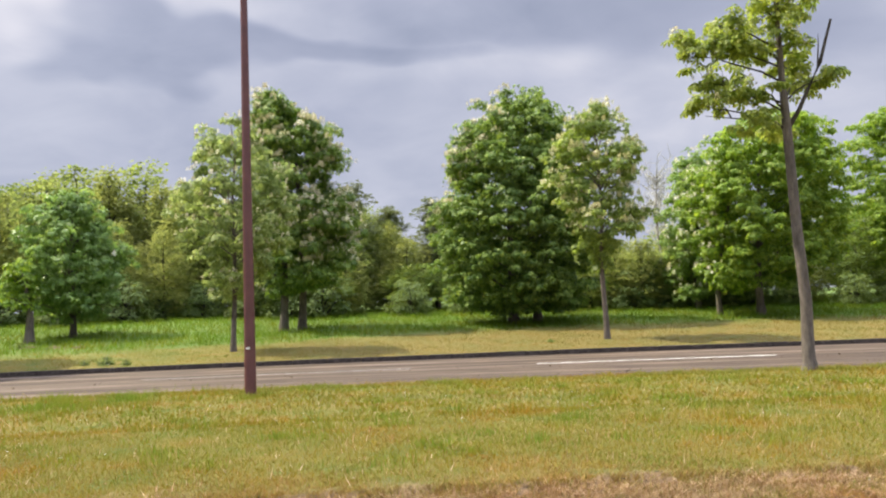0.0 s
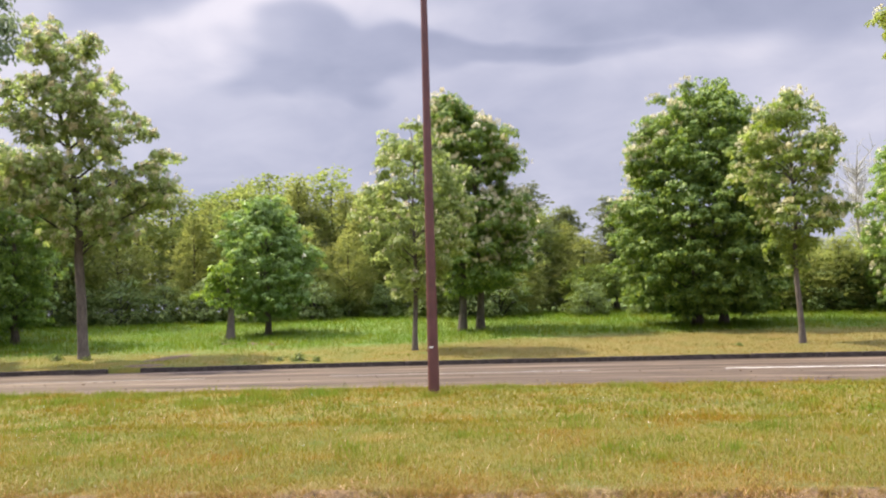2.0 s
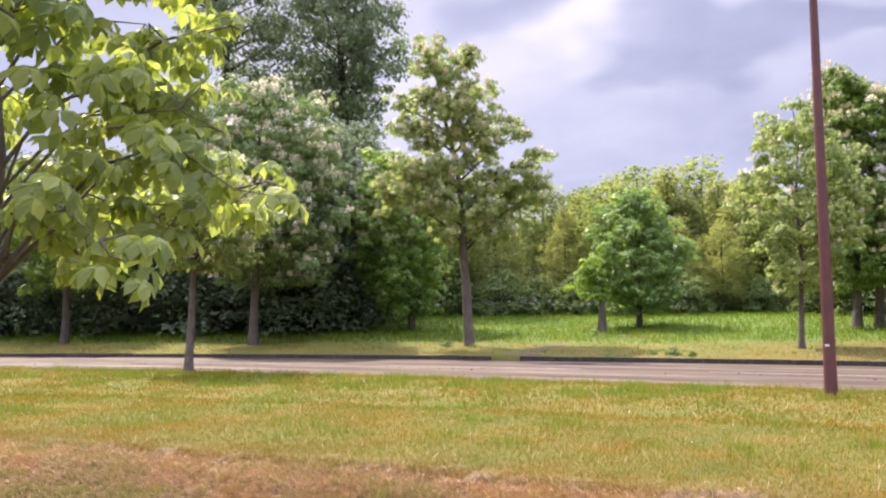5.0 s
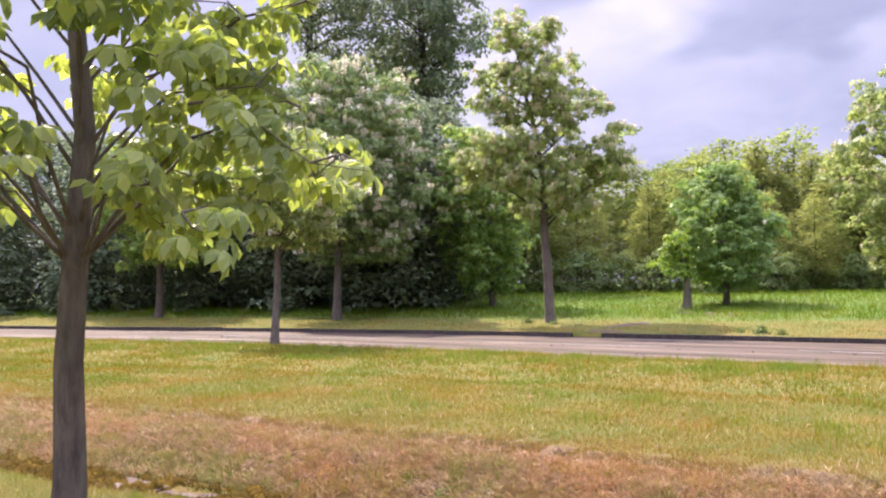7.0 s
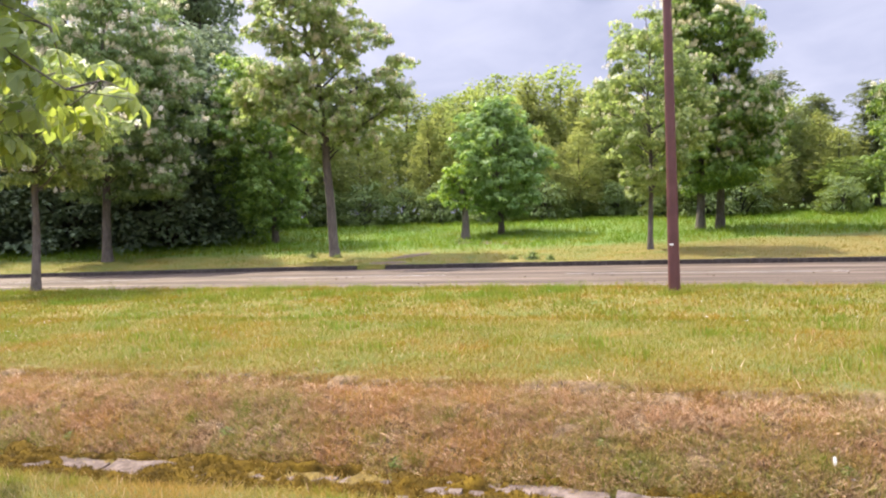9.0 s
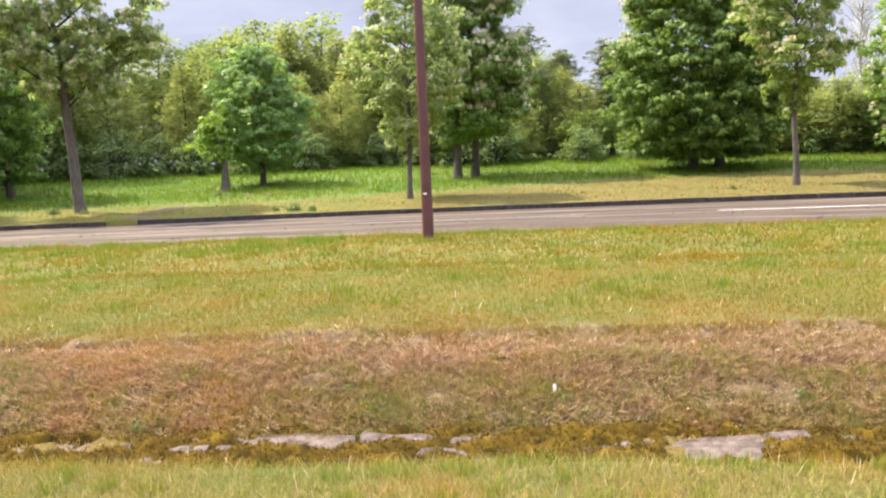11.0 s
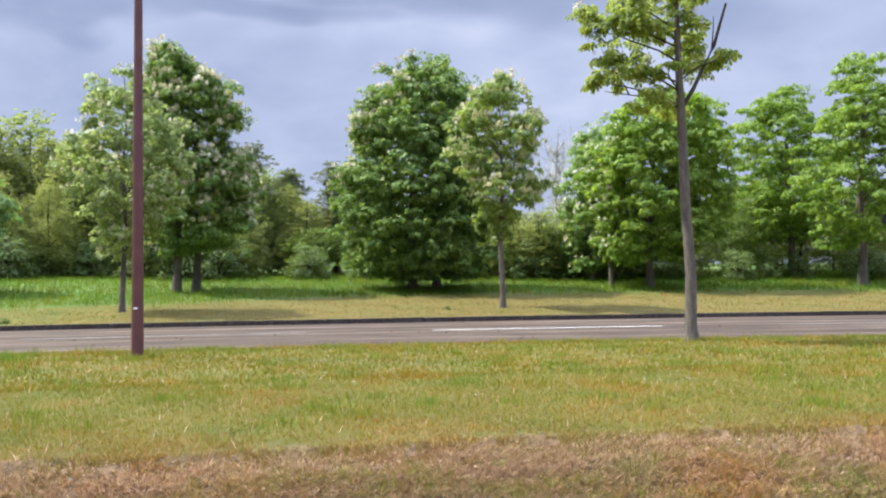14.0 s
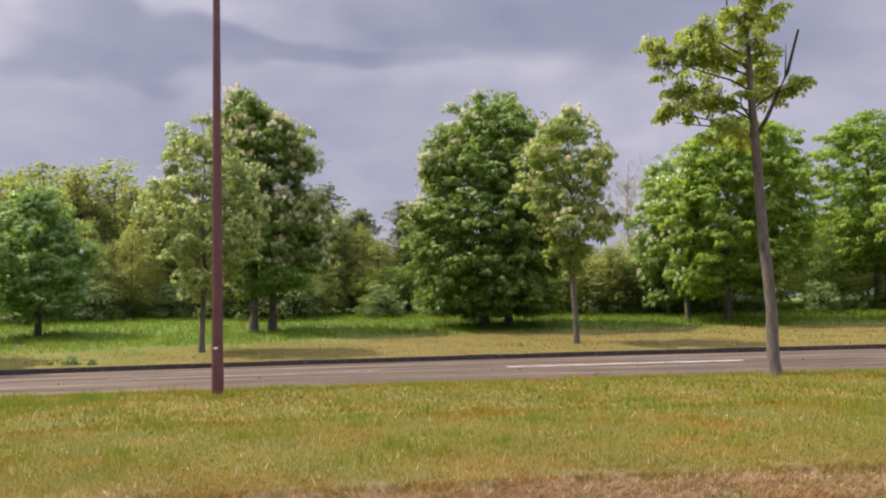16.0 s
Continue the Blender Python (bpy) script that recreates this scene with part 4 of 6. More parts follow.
clump_tree("chestnut_tree", "large spreading chestnut full of pale blossom", 23, (-29.75, 20.35),
           [(2.6, -1.15, 2.3), (3.7, -1.73, 3.1), (4.7, -2.52, 3.4), (5.7, -2.76, 3.6), (6.9, -2.99, 3.5), (8.0, -2.97, 3.3), (9.1, -2.51, 3.1), (9.9, -2.3, 2.7), (10.5, -1.69, 1.58), (11.0, -1.23, 0.51)],
           LEAF_PALE, trunks=((0, 0, 0.2),), count=430, size=0.46, flat=0.45, inner=90, blossom=7.0, candle=0.25, petal=BLOSSOM_WHITE, group=ROW)
clump_tree("chestnut_tree", "small chestnut with blossom on the near verge", 24, (-20.95, 12.2),
           [(2.7, -0.5, 0.92), (3.5, -0.9, 1.8), (4.1, -1.3, 2.05), (4.9, -1.4, 1.67), (5.5, -1.2, 1.36), (6.1, -0.4, 0.74)],
           LEAF_LIGHT, trunks=((0, 0, 0.125),), count=95, size=0.36, gap=0.36, inner=14, blossom=5.0, candle=0.22, petal=BLOSSOM_WHITE)
clump_tree("chestnut_tree", "dark chestnut in the shade of the wood", 25, (-38.7, 16.4),
           [(2.6, -2.0, 2.0), (4.0, -3.0, 3.0), (6.0, -3.0, 3.0), (7.4, -2.2, 2.2), (8.2, -0.8, 0.8)], LEAF_DARK, trunks=((0, 0, 0.2),), count=200, size=0.5, inner=50)


def pad_tree(label, seed, at, turn, trunk, pads, leafmat, limb_r=0.024, dense=100, size=0.20, ring=0.17, low=4.9, high=8.4, lift=0.28, blossom=0, candle=0.24, fine=True, deep=0.9, group="", loose=0.5):
    """A tree set bough by bough. trunk: rows of x, z, radius; pads of leaves: x, z, half width, half height, seen across the road."""
    rng = np.random.default_rng(seed)
    tr = thing("chestnut_tree", pose(*at, 0, 0, turn), label, "tree", group)
    x, z, r = np.array(trunk).T
    part_mesh("trunk", np_mesh("trunk", *tubes([(np.stack([x, 0.02 * np.sin(z * 2), z], -1), r)], 12), BARK, True), tr)
    lines, cl = [], []
    for px, pz, hw, hh in pads:
        zs = min(high, max(low, pz - 0.2 - lift * abs(px - np.interp(pz, z, x))))
        s = np.array([np.interp(zs, z, x), 0, zs])
        e = np.array([px, rng.normal(0, 0.45 * hw + 0.25), pz])
        t = np.linspace(0, 1, 5)[:, None]
        p = s + (e - s) * t
        p[:, 2] += 0.10 * np.sin(np.pi * t[:, 0])
        p[1:-1] += rng.normal(0, 0.03, (3, 3))
        lines.append((p, np.linspace(limb_r, 0.007, 5)))
        k = max(5, int(hw * hh * dense))
        cl.append(e + rng.normal(0, loose, (k, 3)) * [hw, hw * deep + 0.1, hh])
    cl = np.concatenate(cl)
    for ln in lines:
        part_mesh("limb", np_mesh("limb", *tubes([ln], 6), BARK_DARK, True), tr)
    stuffed("twigwork", np_mesh("twigwork", *tubes(twig_lines(rng, cl, lines), 4), BARK_DARK, True), tr)
    Vl, Fl = clump_leaves(rng, cl, 7, ring * 1.25, 0.55, size, palmate(6, 0.4, 0.21, fine), 0.6)
    stuffed("crown", np_mesh("crown", Vl, [Fl], leafmat), tr)
    if blossom:
        pk = cl[rng.integers(0, len(cl), blossom)]
        candles(rng, pk + (pk - [x.mean(), 0, z.max() * 0.55]) * 0.02 + rng.normal(0, 0.05, (blossom, 3)) - [0, 0, 0.03], candle, tr)
    return tr, rng


# the sparse tree on the near verge
sparse, rng = pad_tree("tall leaning chestnut with sparse lopsided crown", 26, (5.35, 17.6, -0.02), -8,
    [(0, -0.15, 0.21), (0, 0, 0.18), (0.02, 0.16, 0.145), (0.0, 0.3, 0.13), (0.02, 1.4, 0.112), (-0.07, 2.9, 0.104), (-0.10, 4.0, 0.098), (-0.13, 4.82, 0.094), (-0.17, 5.93, 0.07), (-0.19, 6.94, 0.055), (-0.18, 7.96, 0.035), (-0.05, 8.9, 0.012)],
    [(-0.07, 9.12, 0.30, 0.20), (-0.50, 8.92, 0.22, 0.13), (-0.35, 8.50, 0.60, 0.20), (0.45, 8.55, 0.30, 0.17), (-0.02, 8.05, 0.42, 0.2),
     (0.50, 8.05, 0.30, 0.14), (0.43, 7.70, 0.42, 0.17), (-0.40, 7.40, 0.66, 0.26), (-1.35, 7.10, 0.55, 0.22), (-2.03, 6.92, 0.28, 0.2),
     (-1.10, 6.75, 0.72, 0.28), (-1.92, 6.58, 0.32, 0.22), (-0.67, 6.62, 0.5, 0.28), (0.05, 6.75, 0.28, 0.2), (0.10, 6.38, 0.48, 0.25),
     (0.72, 5.92, 0.3, 0.13), (0.25, 5.92, 0.48, 0.16), (-1.66, 6.06, 0.38, 0.2), (-1.28, 5.78, 0.54, 0.25), (-0.66, 5.62, 0.54, 0.27),
     (-1.86, 5.55, 0.14, 0.1), (-0.80, 5.12, 0.4, 0.2), (-0.40, 5.0, 0.35, 0.2)], LEAF_SPARSE, dense=84, size=0.19, blossom=46, candle=0.17)
bare = np.array([[-0.10, 0, 4.95], [0.12, -0.02, 5.3], [0.28, -0.06, 5.65], [0.55, -0.1, 6.2], [0.66, -0.13, 6.6], [0.79, -0.16, 7.05]])
part_mesh("limb", np_mesh("limb", *tubes([(bare, np.array([0.055, 0.045, 0.038, 0.036, 0.03, 0.024]))], 7), BARK_DARK, True), sparse, "bare dead bough")
for a, b in (((-0.6, 0, 5.15), (-1.7, 0.1, 5.35)), ((-1.2, 0, 5.25), (-1.45, 0, 5.6)), ((-0.4, 0, 8.7), (-0.9, 0, 9.2)), ((-0.55, 0, 7.6), (-0.75, 0, 8.6)), ((0.5, -0.1, 6.1), (0.55, -0.1, 6.8)), ((-0.5, 0, 8.8), (-0.5, 0, 9.35))):
    a, b = np.array(a), np.array(b)
    part_mesh("dead_twig", np_mesh("dead_twig", *tubes([(np.array([a, 0.5 * (a + b) + rng.normal(0, 0.05, 3), b]), np.array([0.02, 0.013, 0.005]))], 5), BARK_DARK, True), sparse)
candles(rng, np.array([[-2.1, 0, 6.95], [-1.4, 0, 7.15], [-0.5, 0, 7.45], [0.1, -0.2, 6.75], [-1.55, 0, 6.1], [-0.75, -0.2, 5.8], [-2.05, 0, 6.55]]), 0.24, sparse)

# the tall open tree across the road, with two leaders
pad_tree("tall open chestnut with pale blossom and forked top", 21, (-21.04, 23.9, float(ground_z(-21.04, 23.9)) - 0.02), 41.4,
    [(0, -0.15, 0.27), (0, 0, 0.23), (-0.05, 0.4, 0.18), (-0.10, 2.0, 0.16), (-0.20, 3.5, 0.15), (-0.20, 5.0, 0.12), (-0.45, 7.0, 0.09), (-0.95, 9.0, 0.06), (-1.3, 11.4, 0.015)],
    [(-1.41, 11.4, 0.50, 0.42), (-1.31, 10.35, 0.66, 0.58), (-0.08, 10.9, 0.45, 0.45), (-0.01, 9.8, 0.58, 0.58), (-1.31, 9.25, 0.78, 0.58), (-2.61, 9.25, 0.45, 0.32), (-2.27, 8.43, 0.52, 0.38),
     (0.67, 9.8, 0.32, 0.20), (-0.29, 8.57, 0.92, 0.58), (1.08, 8.70, 0.52, 0.32), (1.77, 7.88, 0.32, 0.26), (-1.25, 7.88, 0.92, 0.58), (0.26, 7.60, 1.05, 0.58), (2.45, 7.2, 0.45, 0.26), (1.97, 6.85, 0.32, 0.26),
     (-2.2, 6.5, 0.78, 0.52), (-0.83, 6.5, 1.18, 0.65), (0.81, 6.25, 0.92, 0.58), (2.18, 6.25, 0.65, 0.45), (-2.9, 5.83, 0.65, 0.52), (-1.52, 5.4, 0.92, 0.58), (-0.01, 5.15, 1.05, 0.58), (1.5, 5.15, 0.78, 0.58),
     (2.59, 5.7, 0.52, 0.38), (-0.83, 4.3, 0.65, 0.45), (0.81, 4.3, 0.78, 0.45)], LEAF_LIGHT, limb_r=0.045, dense=60, size=0.23, ring=0.26, low=3.0, high=10.6, lift=0.6, blossom=3200, candle=0.2, fine=False, group=ROW, loose=0.66)

# the near tree whose boughs reach into view
place(make_tree("chestnut_tree", "young chestnut with large backlit yellow-green leaves", 27, 6.4, 2.34, [1.75, 2.1, 1.7, 1.4, 1.25, 1.0, 0.7], LEAF_NEAR,
                extra=0, r0=0.118, limbs=52, per=6, limb_scale=0.5, leaves=5, size=0.15, radius=0.14, spread=0.2, lean=(0.14, 0.08), twigs=True, droop=0.10,
                tmpl=palmate(5, 0.6, 0.30, True), limb_parts=True), -6.12, 1.9)

# woodland behind
def wood_tree(name, label, seed, h, bt, pr, mt, **kw):
    opt = dict(extra=0, bark=BARK_DARK, r0=0.16, limbs=60, per=7, leaves=11, size=0.26, radius=0.42, spread=0.5, tmpl=lozenge(), droop=0.1, fill=560, lobes=0.45)
    opt.update(kw)
    return make_tree(name, label, seed, h, bt, pr, mt, **opt)


def plume_tree(label, seed, sil, mat, **kw):
    """A woodland tree of upright feathery plumes."""
    opt = dict(trunks=((0, 0, 0.15),), bark=BARK_DARK, count=240, size=0.44, gap=0.40, flat=1.1, leaves=26, leaf=0.245, tmpl=lozenge(), inner=60, droop=-0.3, ragged=1.1, limbs=14,
               group="trees of the wood", turn=0.0)
    opt.update(kw)
    return clump_tree("woodland_tree", label, seed, (0.0, 60.0), sil, mat, **opt)


wood = [plume_tree("round-topped green woodland tree", 40, [(0.8, -1.6, 1.6), (2.5, -2.4, 2.2), (4.5, -2.5, 2.6), (6.5, -2.3, 2.2), (8.0, -1.5, 1.7), (8.8, -0.5, 0.6)], LEAF_WOOD, flat=0.8),
        plume_tree("feathery olive yellow woodland tree in young leaf", 41, [(0.6, -1.7, 1.8), (2.5, -2.3, 2.5), (4.5, -2.4, 2.4), (6.5, -1.9, 1.9), (8.0, -1.1, 1.2), (9.2, -0.3, 0.4)], LEAF_OLIVE, leaf=0.21, leaves=30, flat=1.3),
        plume_tree("bushy green woodland tree", 42, [(0.2, -2.2, 2.2), (1.8, -2.8, 2.6), (3.6, -2.8, 2.9), (5.4, -2.3, 2.4), (7.0, -1.4, 1.3), (7.8, -0.4, 0.4)], LEAF_WOOD),
        plume_tree("slim olive thicket tree", 43, [(0.2, -1.4, 1.3), (2.0, -1.9, 1.8), (4.0, -1.8, 1.9), (6.0, -1.3, 1.2), (7.6, -0.7, 0.6), (8.6, -0.2, 0.2)], LEAF_OLIVE, leaf=0.21, leaves=30, flat=1.3),
        plume_tree("dark green round-crowned woodland tree", 44, [(1.5, -1.5, 1.5), (3.5, -2.4, 2.4), (5.5, -2.6, 2.5), (7.2, -2.2, 2.3), (8.5, -1.3, 1.2), (9.0, -0.4, 0.4)], LEAF_SHADE, flat=0.7, size=0.6)]
TALLNESS = [9.0, 9.3, 7.9, 8.7, 9.1]
LINE_X = [-70, -41, -38, -34.5, -32, -30, -29, -26, -23.3, -21, -19, -14, -10.2, -9, -7.3, -6.6, -5.5, 0, 4.5, 7, 12, 16.5, 18, 26, 66]
LINE_H = [10.5, 9.5, 8.2, 9.8, 11.4, 10.4, 11.0, 10.0, 10.6, 9.6, 9.2, 8.2, 6.6, 6.2, 5.6, 5.0, 5.4, 5.2, 4.6, 5.2, 6.0, 6.4, 6.8, 7.0, 7.5]
rng = np.random.default_rng(5)
spots = []
for rowi, (step, low) in enumerate(((3.0, 0.78), (2.7, 1.0), (3.2, 0.96))):
    for x in np.arange(-46, 33, step):
        y0 = 45.0 - 0.012 * max(0, -x - 8) ** 2 + (1.5 if -9 < x < -3 else 0)
        xx = x + rng.normal(0, 0.6)
        kind = int(rng.choice(5, p=[(0.22, 0.24, 0.30, 0.19, 0.05), (0.20, 0.34, 0.14, 0.22, 0.10), (0.25, 0.2, 0.1, 0.1, 0.35)][rowi]))
        hgt = float(np.interp(xx, LINE_X, LINE_H)) * low * rng.uniform(0.86, 1.02) * (1 + 0.05 * rowi)
        spots.append((xx, y0 + rowi * 3.6 + rng.normal(0, 0.7), kind, hgt))
for x in np.arange(-48, 36, 3.6):
    spots.append((x + rng.normal(0, 0.5), 57.5 - 0.010 * max(0, -x - 8) ** 2, 4 if rng.random() < 0.6 else 0, float(np.interp(x, LINE_X, LINE_H)) * 1.02))
spots += [(-33.0, 49.0, 4, 10.9), (-30.0, 49.6, 4, 10.5), (-28.0, 49.0, 4, 9.8), (-24.0, 48.6, 1, 10.2), (-25.3, 47.5, 3, 9.6), (-21.6, 49.0, 4, 9.2), (-17.6, 45.6, 2, 6.8), (-18.9, 47.2, 2, 7.2), (-16.4, 46.4, 2, 6.6), (-12.6, 46.6, 2, 6.2), (-8.2, 47.6, 3, 6.0), (-7.2, 47.0, 1, 5.6), (5.3, 43.4, 3, 4.3), (4.1, 43.9, 1, 4.2)]
used = set()
for x, y, v, hgt in spots:
    sc = hgt / TALLNESS[v]
    wide = max(0.8, sc)
    m_ = pose(x, y, float(ground_z(x, y)) - 0.02, 0, 0, float(rng.uniform(0, 360))) @ Matrix.Diagonal((wide, wide, sc, 1))
    if v in used:
        copy_thing(wood[v], m_)
    else:
        used.add(v)
        wood[v].matrix_world = m_

# dense dark trees and the tall tree at the bend
dark = wood_tree("evergreen_tree", "dense dark evergreen tree clothed to the ground", 60, 10.0, 0.1, [3.0, 3.4, 3.4, 3.2, 2.9, 2.4, 1.5], LEAF_HEDGE, limbs=80, per=8, fill=700, leaves=10, size=0.30, r0=0.25)
place(dark, -33.0, 25.9, 0, 1.06)
for x, y, s, a in ((-34.6, 29.5, 1.0, 50), (-37.0, 23.5, 0.95, 120), (-41.5, 21.0, 0.9, 200), (-46.0, 16.5, 0.9, 280), (-50.0, 11.0, 0.85, 20), (-40.5, 29.5, 1.05, 70), (-45.0, 26.0, 1.0, 150), (-49.5, 22.0, 1.0, 230), (-54.0, 16.0, 1.0, 310), (-57.0, 8.0, 1.0, 15)):
    copy_thing(dark, pose(x, y, float(ground_z(x, y)), 0, 0, a) @ Matrix.Scale(s, 4))
for label, seed, at, sil, dx, cnt in (
        ("tall dark tree with hanging foliage and gaps", 61, (-45.8, 39.05), [(11.6, 0.6, 2.6), (13.4, -1.5, 3.0), (15, -4.0, 2.6), (16.8, -5.6, 3.3), (18.4, -6.0, 4.2), (20, -6.0, 4.1), (22, -5.5, 3.7), (24.4, -5.0, 2.7), (27, -3.0, 1.8), (30, -0.8, 0.5)], 0.0, 400),
        ("tall thin-crowned tree with bare lower boughs", 62, (-50.7, 32.2), [(15.5, 0.0, 1.8), (17, -1.6, 3.5), (18.4, -2.4, 4.3), (20, -3.2, 4.4), (22, -3.8, 3.4), (24.4, -3.8, 3.2), (27, -3.0, 2.4), (29.5, -0.8, 0.8)], 0.0, 130)):
    clump_tree("tall_tree", label, seed, at, sil, LEAF_TALL, trunks=((dx, 0, 0.5),), bark=BARK_DARK, count=cnt, size=0.66, gap=0.5, flat=1.2, leaves=46, leaf=0.36, tmpl=lozenge(), ragged=1.5,
               inner=cnt // 5, droop=1.3, limbs=70, limb_r=0.09, reach=(0.25, 1.0))


def pine(seed, h):
    rng = np.random.default_rng(seed)
    tr = thing("pine_tree", Matrix(), "dark pine with flat layered branches", "pine")
    z = np.linspace(-0.1, h, 9)
    part_mesh("trunk", np_mesh("trunk", *tubes([(np.stack([0.05 * np.sin(z), 0 * z, z], -1), np.linspace(0.2, 0.03, 9))], 8), BARK_DARK, True), tr)
    lines, cl = [], []
    for i in range(40):
        hz_ = h * (0.25 + 0.74 * (i + rng.random()) / 40)
        r = 2.1 * (1 - abs(hz_ / h - 0.6) * 1.5) * rng.uniform(0.3, 1.2)
        az = i * 2.4 + rng.normal(0, 0.3)
        t = np.linspace(0, 1, 4)[:, None]
        p = np.array([0, 0, hz_]) + t * np.array([r * math.cos(az), r * math.sin(az), 0.12 * r])
        lines.append((p, np.linspace(0.03, 0.008, 4)))
        k = 9
        cl.append(p[0] + (p[-1] - p[0]) * rng.uniform(0.35, 1, (k, 1)) + rng.normal(0, 0.22, (k, 3)))
    stuffed("branchwork", np_mesh("branchwork", *tubes(lines, 4), BARK_DARK, True), tr)
    V1, F1 = leaf_cloud(rng, np.concatenate(cl), 26, 0.30, (lozenge()[0] * [1, 0.4, 1], lozenge()[1]), 0.22, np.zeros(3), -0.1)
    stuffed("crown", np_mesh("crown", V1, [F1], LEAF_PINE), tr)
    return tr


pn = place(pine(70, 7.2), -10.9, 48.5)
for x, y, s, a in ((-9.0, 51.5, 0.85, 90), (-5.7, 48.8, 0.86, 180)):
    copy_thing(pn, pose(x, y, float(ground_z(x, y)), 0, 0, a) @ Matrix.Scale(s, 4))

# low shrubs at the wood's edge
shrub = wood_tree("shrub", "rounded leafy shrub at the edge of the wood", 80, 2.4, 0.05, [1.3, 1.6, 1.5, 1.2, 0.6], LEAF_SHRUB, limbs=24, per=5, fill=190, lobes=1.3, leaves=10, size=0.17, radius=0.25, spread=0.2, r0=0.05, category="shrub", group="shrubs at the wood's edge")
rng = np.random.default_rng(8)
place(shrub, -6.4, 42.6, 0, 0.75)
for x in np.arange(-40, 32, 2.3):
    if abs(x + 6.4) < 1.2:
        continue
    y = 43.0 - 0.012 * max(0, -x - 8) ** 2 + rng.normal(0, 0.8)
    copy_thing(shrub, pose(x + rng.normal(0, 0.6), y, float(ground_z(x, y)) - 0.03, 0, 0, float(rng.uniform(0, 360))) @ Matrix.Scale(float(rng.uniform(0.8, 1.3)) * (1.25 if x < -9 or 3 < x < 12 else 0.8), 4))

# bare tree against the light
rng = np.random.default_rng(90)
bt = thing("bare_tree", pose(6.7, 46.2, float(ground_z(6.7, 46.2))), "pale tree with bare twigs", "tree")
z = np.linspace(0, 7.4, 8)
part_mesh("trunk", np_mesh("trunk", *tubes([(np.stack([0.1 * np.sin(z), 0 * z, z], -1), np.linspace(0.09, 0.015, 8))], 8), BARK_PALE, True), bt)
lines = []
for i in range(60):
    h0 = rng.uniform(3.0, 7.1)
    az, ln = rng.uniform(0, 6.28), rng.uniform(0.6, 1.7)
    a = np.array([0, 0, h0])
    b = a + np.array([math.cos(az) * ln * 0.7, math.sin(az) * ln * 0.7, ln * 0.75])
    lines.append((np.array([a, 0.5 * (a + b) + rng.normal(0, 0.1, 3), b]), np.array([0.03, 0.018, 0.006])))
    for _ in range(3):
        c = a + (b - a) * rng.uniform(0.4, 0.9)
        d = c + rng.normal(0, 0.35, 3) + [0, 0, 0.3]
        lines.append((np.array([c, 0.5 * (c + d), d]), np.array([0.014, 0.01, 0.004])))
stuffed("branchwork", np_mesh("branchwork", *tubes(lines, 4), BARK_WHITE, True), bt)


# ---- grass ----
def blades(name, label, x, y, h, w, mat, rng, lean=0.5, flat=0.0):
    """Single blades as slender triangles, bent over by lean."""
    k = len(x)
    z = ground_z(x, y)
    az = rng.uniform(0, 2 * np.pi, k)
    ta = az + rng.normal(1.57, 0.5, k)
    ln = h * lean * rng.uniform(0.1, 1.3, k)
    b = np.stack([x, y, z - 0.005], -1)
    s = np.stack([np.cos(az), np.sin(az), np.zeros(k)], -1) * (w * 0.5)[:, None]
    tip = b + np.stack([np.cos(ta) * ln, np.sin(ta) * ln, h * (1 - flat * rng.random(k))], -1)
    V = np.stack([b - s, b + s, tip], 1).reshape(-1, 3)
    me = np_mesh(name, V, [np.arange(3 * k).reshape(-1, 3)], mat)
    return tagged(new(name, me), label, "grass", kind="stuff")


def spread_pts(rng, count, x0, x1, lo, hi, clump=0.0):
    """Points between two curves over a stretch of x, thinned into patches."""
    x = rng.uniform(x0, x1, count)
    t = rng.random(count)
    a, b = lo(x), hi(x)
    y = a + (b - a) * t
    return x, y


rng = np.random.default_rng(9)
# mown lawn between slope and road, denser nearby
x, y = spread_pts(rng, 230000, -15, 9, lambda x: edge_y(x) - 0.10 + 0.12 * np.sin(x * 2.9) + 0.08 * np.sin(x * 7.3 + 2), lambda x: edge_y(x) + 5.0)
blades("lawn_grass", "short yellowish green mown lawn grass", x, y, rng.uniform(0.02, 0.06, len(x)), rng.uniform(0.004, 0.009, len(x)), GRASS, rng, 1.0)
x, y = spread_pts(rng, 110000, -32, 16, lambda x: edge_y(x) + 4.5, lambda x: near_y(x) + 0.12)
blades("lawn_grass", "short yellowish green mown lawn grass", x, y, rng.uniform(0.03, 0.08, len(x)), rng.uniform(0.012, 0.022, len(x)), GRASS, rng, 1.0)
x, y = spread_pts(rng, 60000, -34, -15, lambda x: edge_y(x) - 1.0, lambda x: edge_y(x) + 5.0)
blades("lawn_grass", "short yellowish green mown lawn grass", x, y, rng.uniform(0.03, 0.08, len(x)), rng.uniform(0.012, 0.022, len(x)), GRASS, rng, 1.0)
x, y = spread_pts(rng, 5000, -15, 9, lambda x: edge_y(x) + 0.1, lambda x: edge_y(x) + 8.0)
blades("dry_stalks", "pale dry stalks standing in the lawn", x, y, rng.uniform(0.05, 0.11, len(x)), rng.uniform(0.005, 0.011, len(x)), GRASS_DRY, rng, 1.0)
x, y = spread_pts(rng, 52000, -18, 10, lambda x: edge_y(x) - 0.1, lambda x: edge_y(x) + 3.4)
tone = np.sin(x * 0.9 + 2.0 * np.sin(y * 0.8)) + np.sin(x * 2.3 - y * 1.9) + 0.6 * np.sin(x * 5.1 + y * 4.3) - 0.75 * (y - edge_y(x)) + 1.5
keep = tone + rng.normal(0, 0.7, len(x)) > 0.35
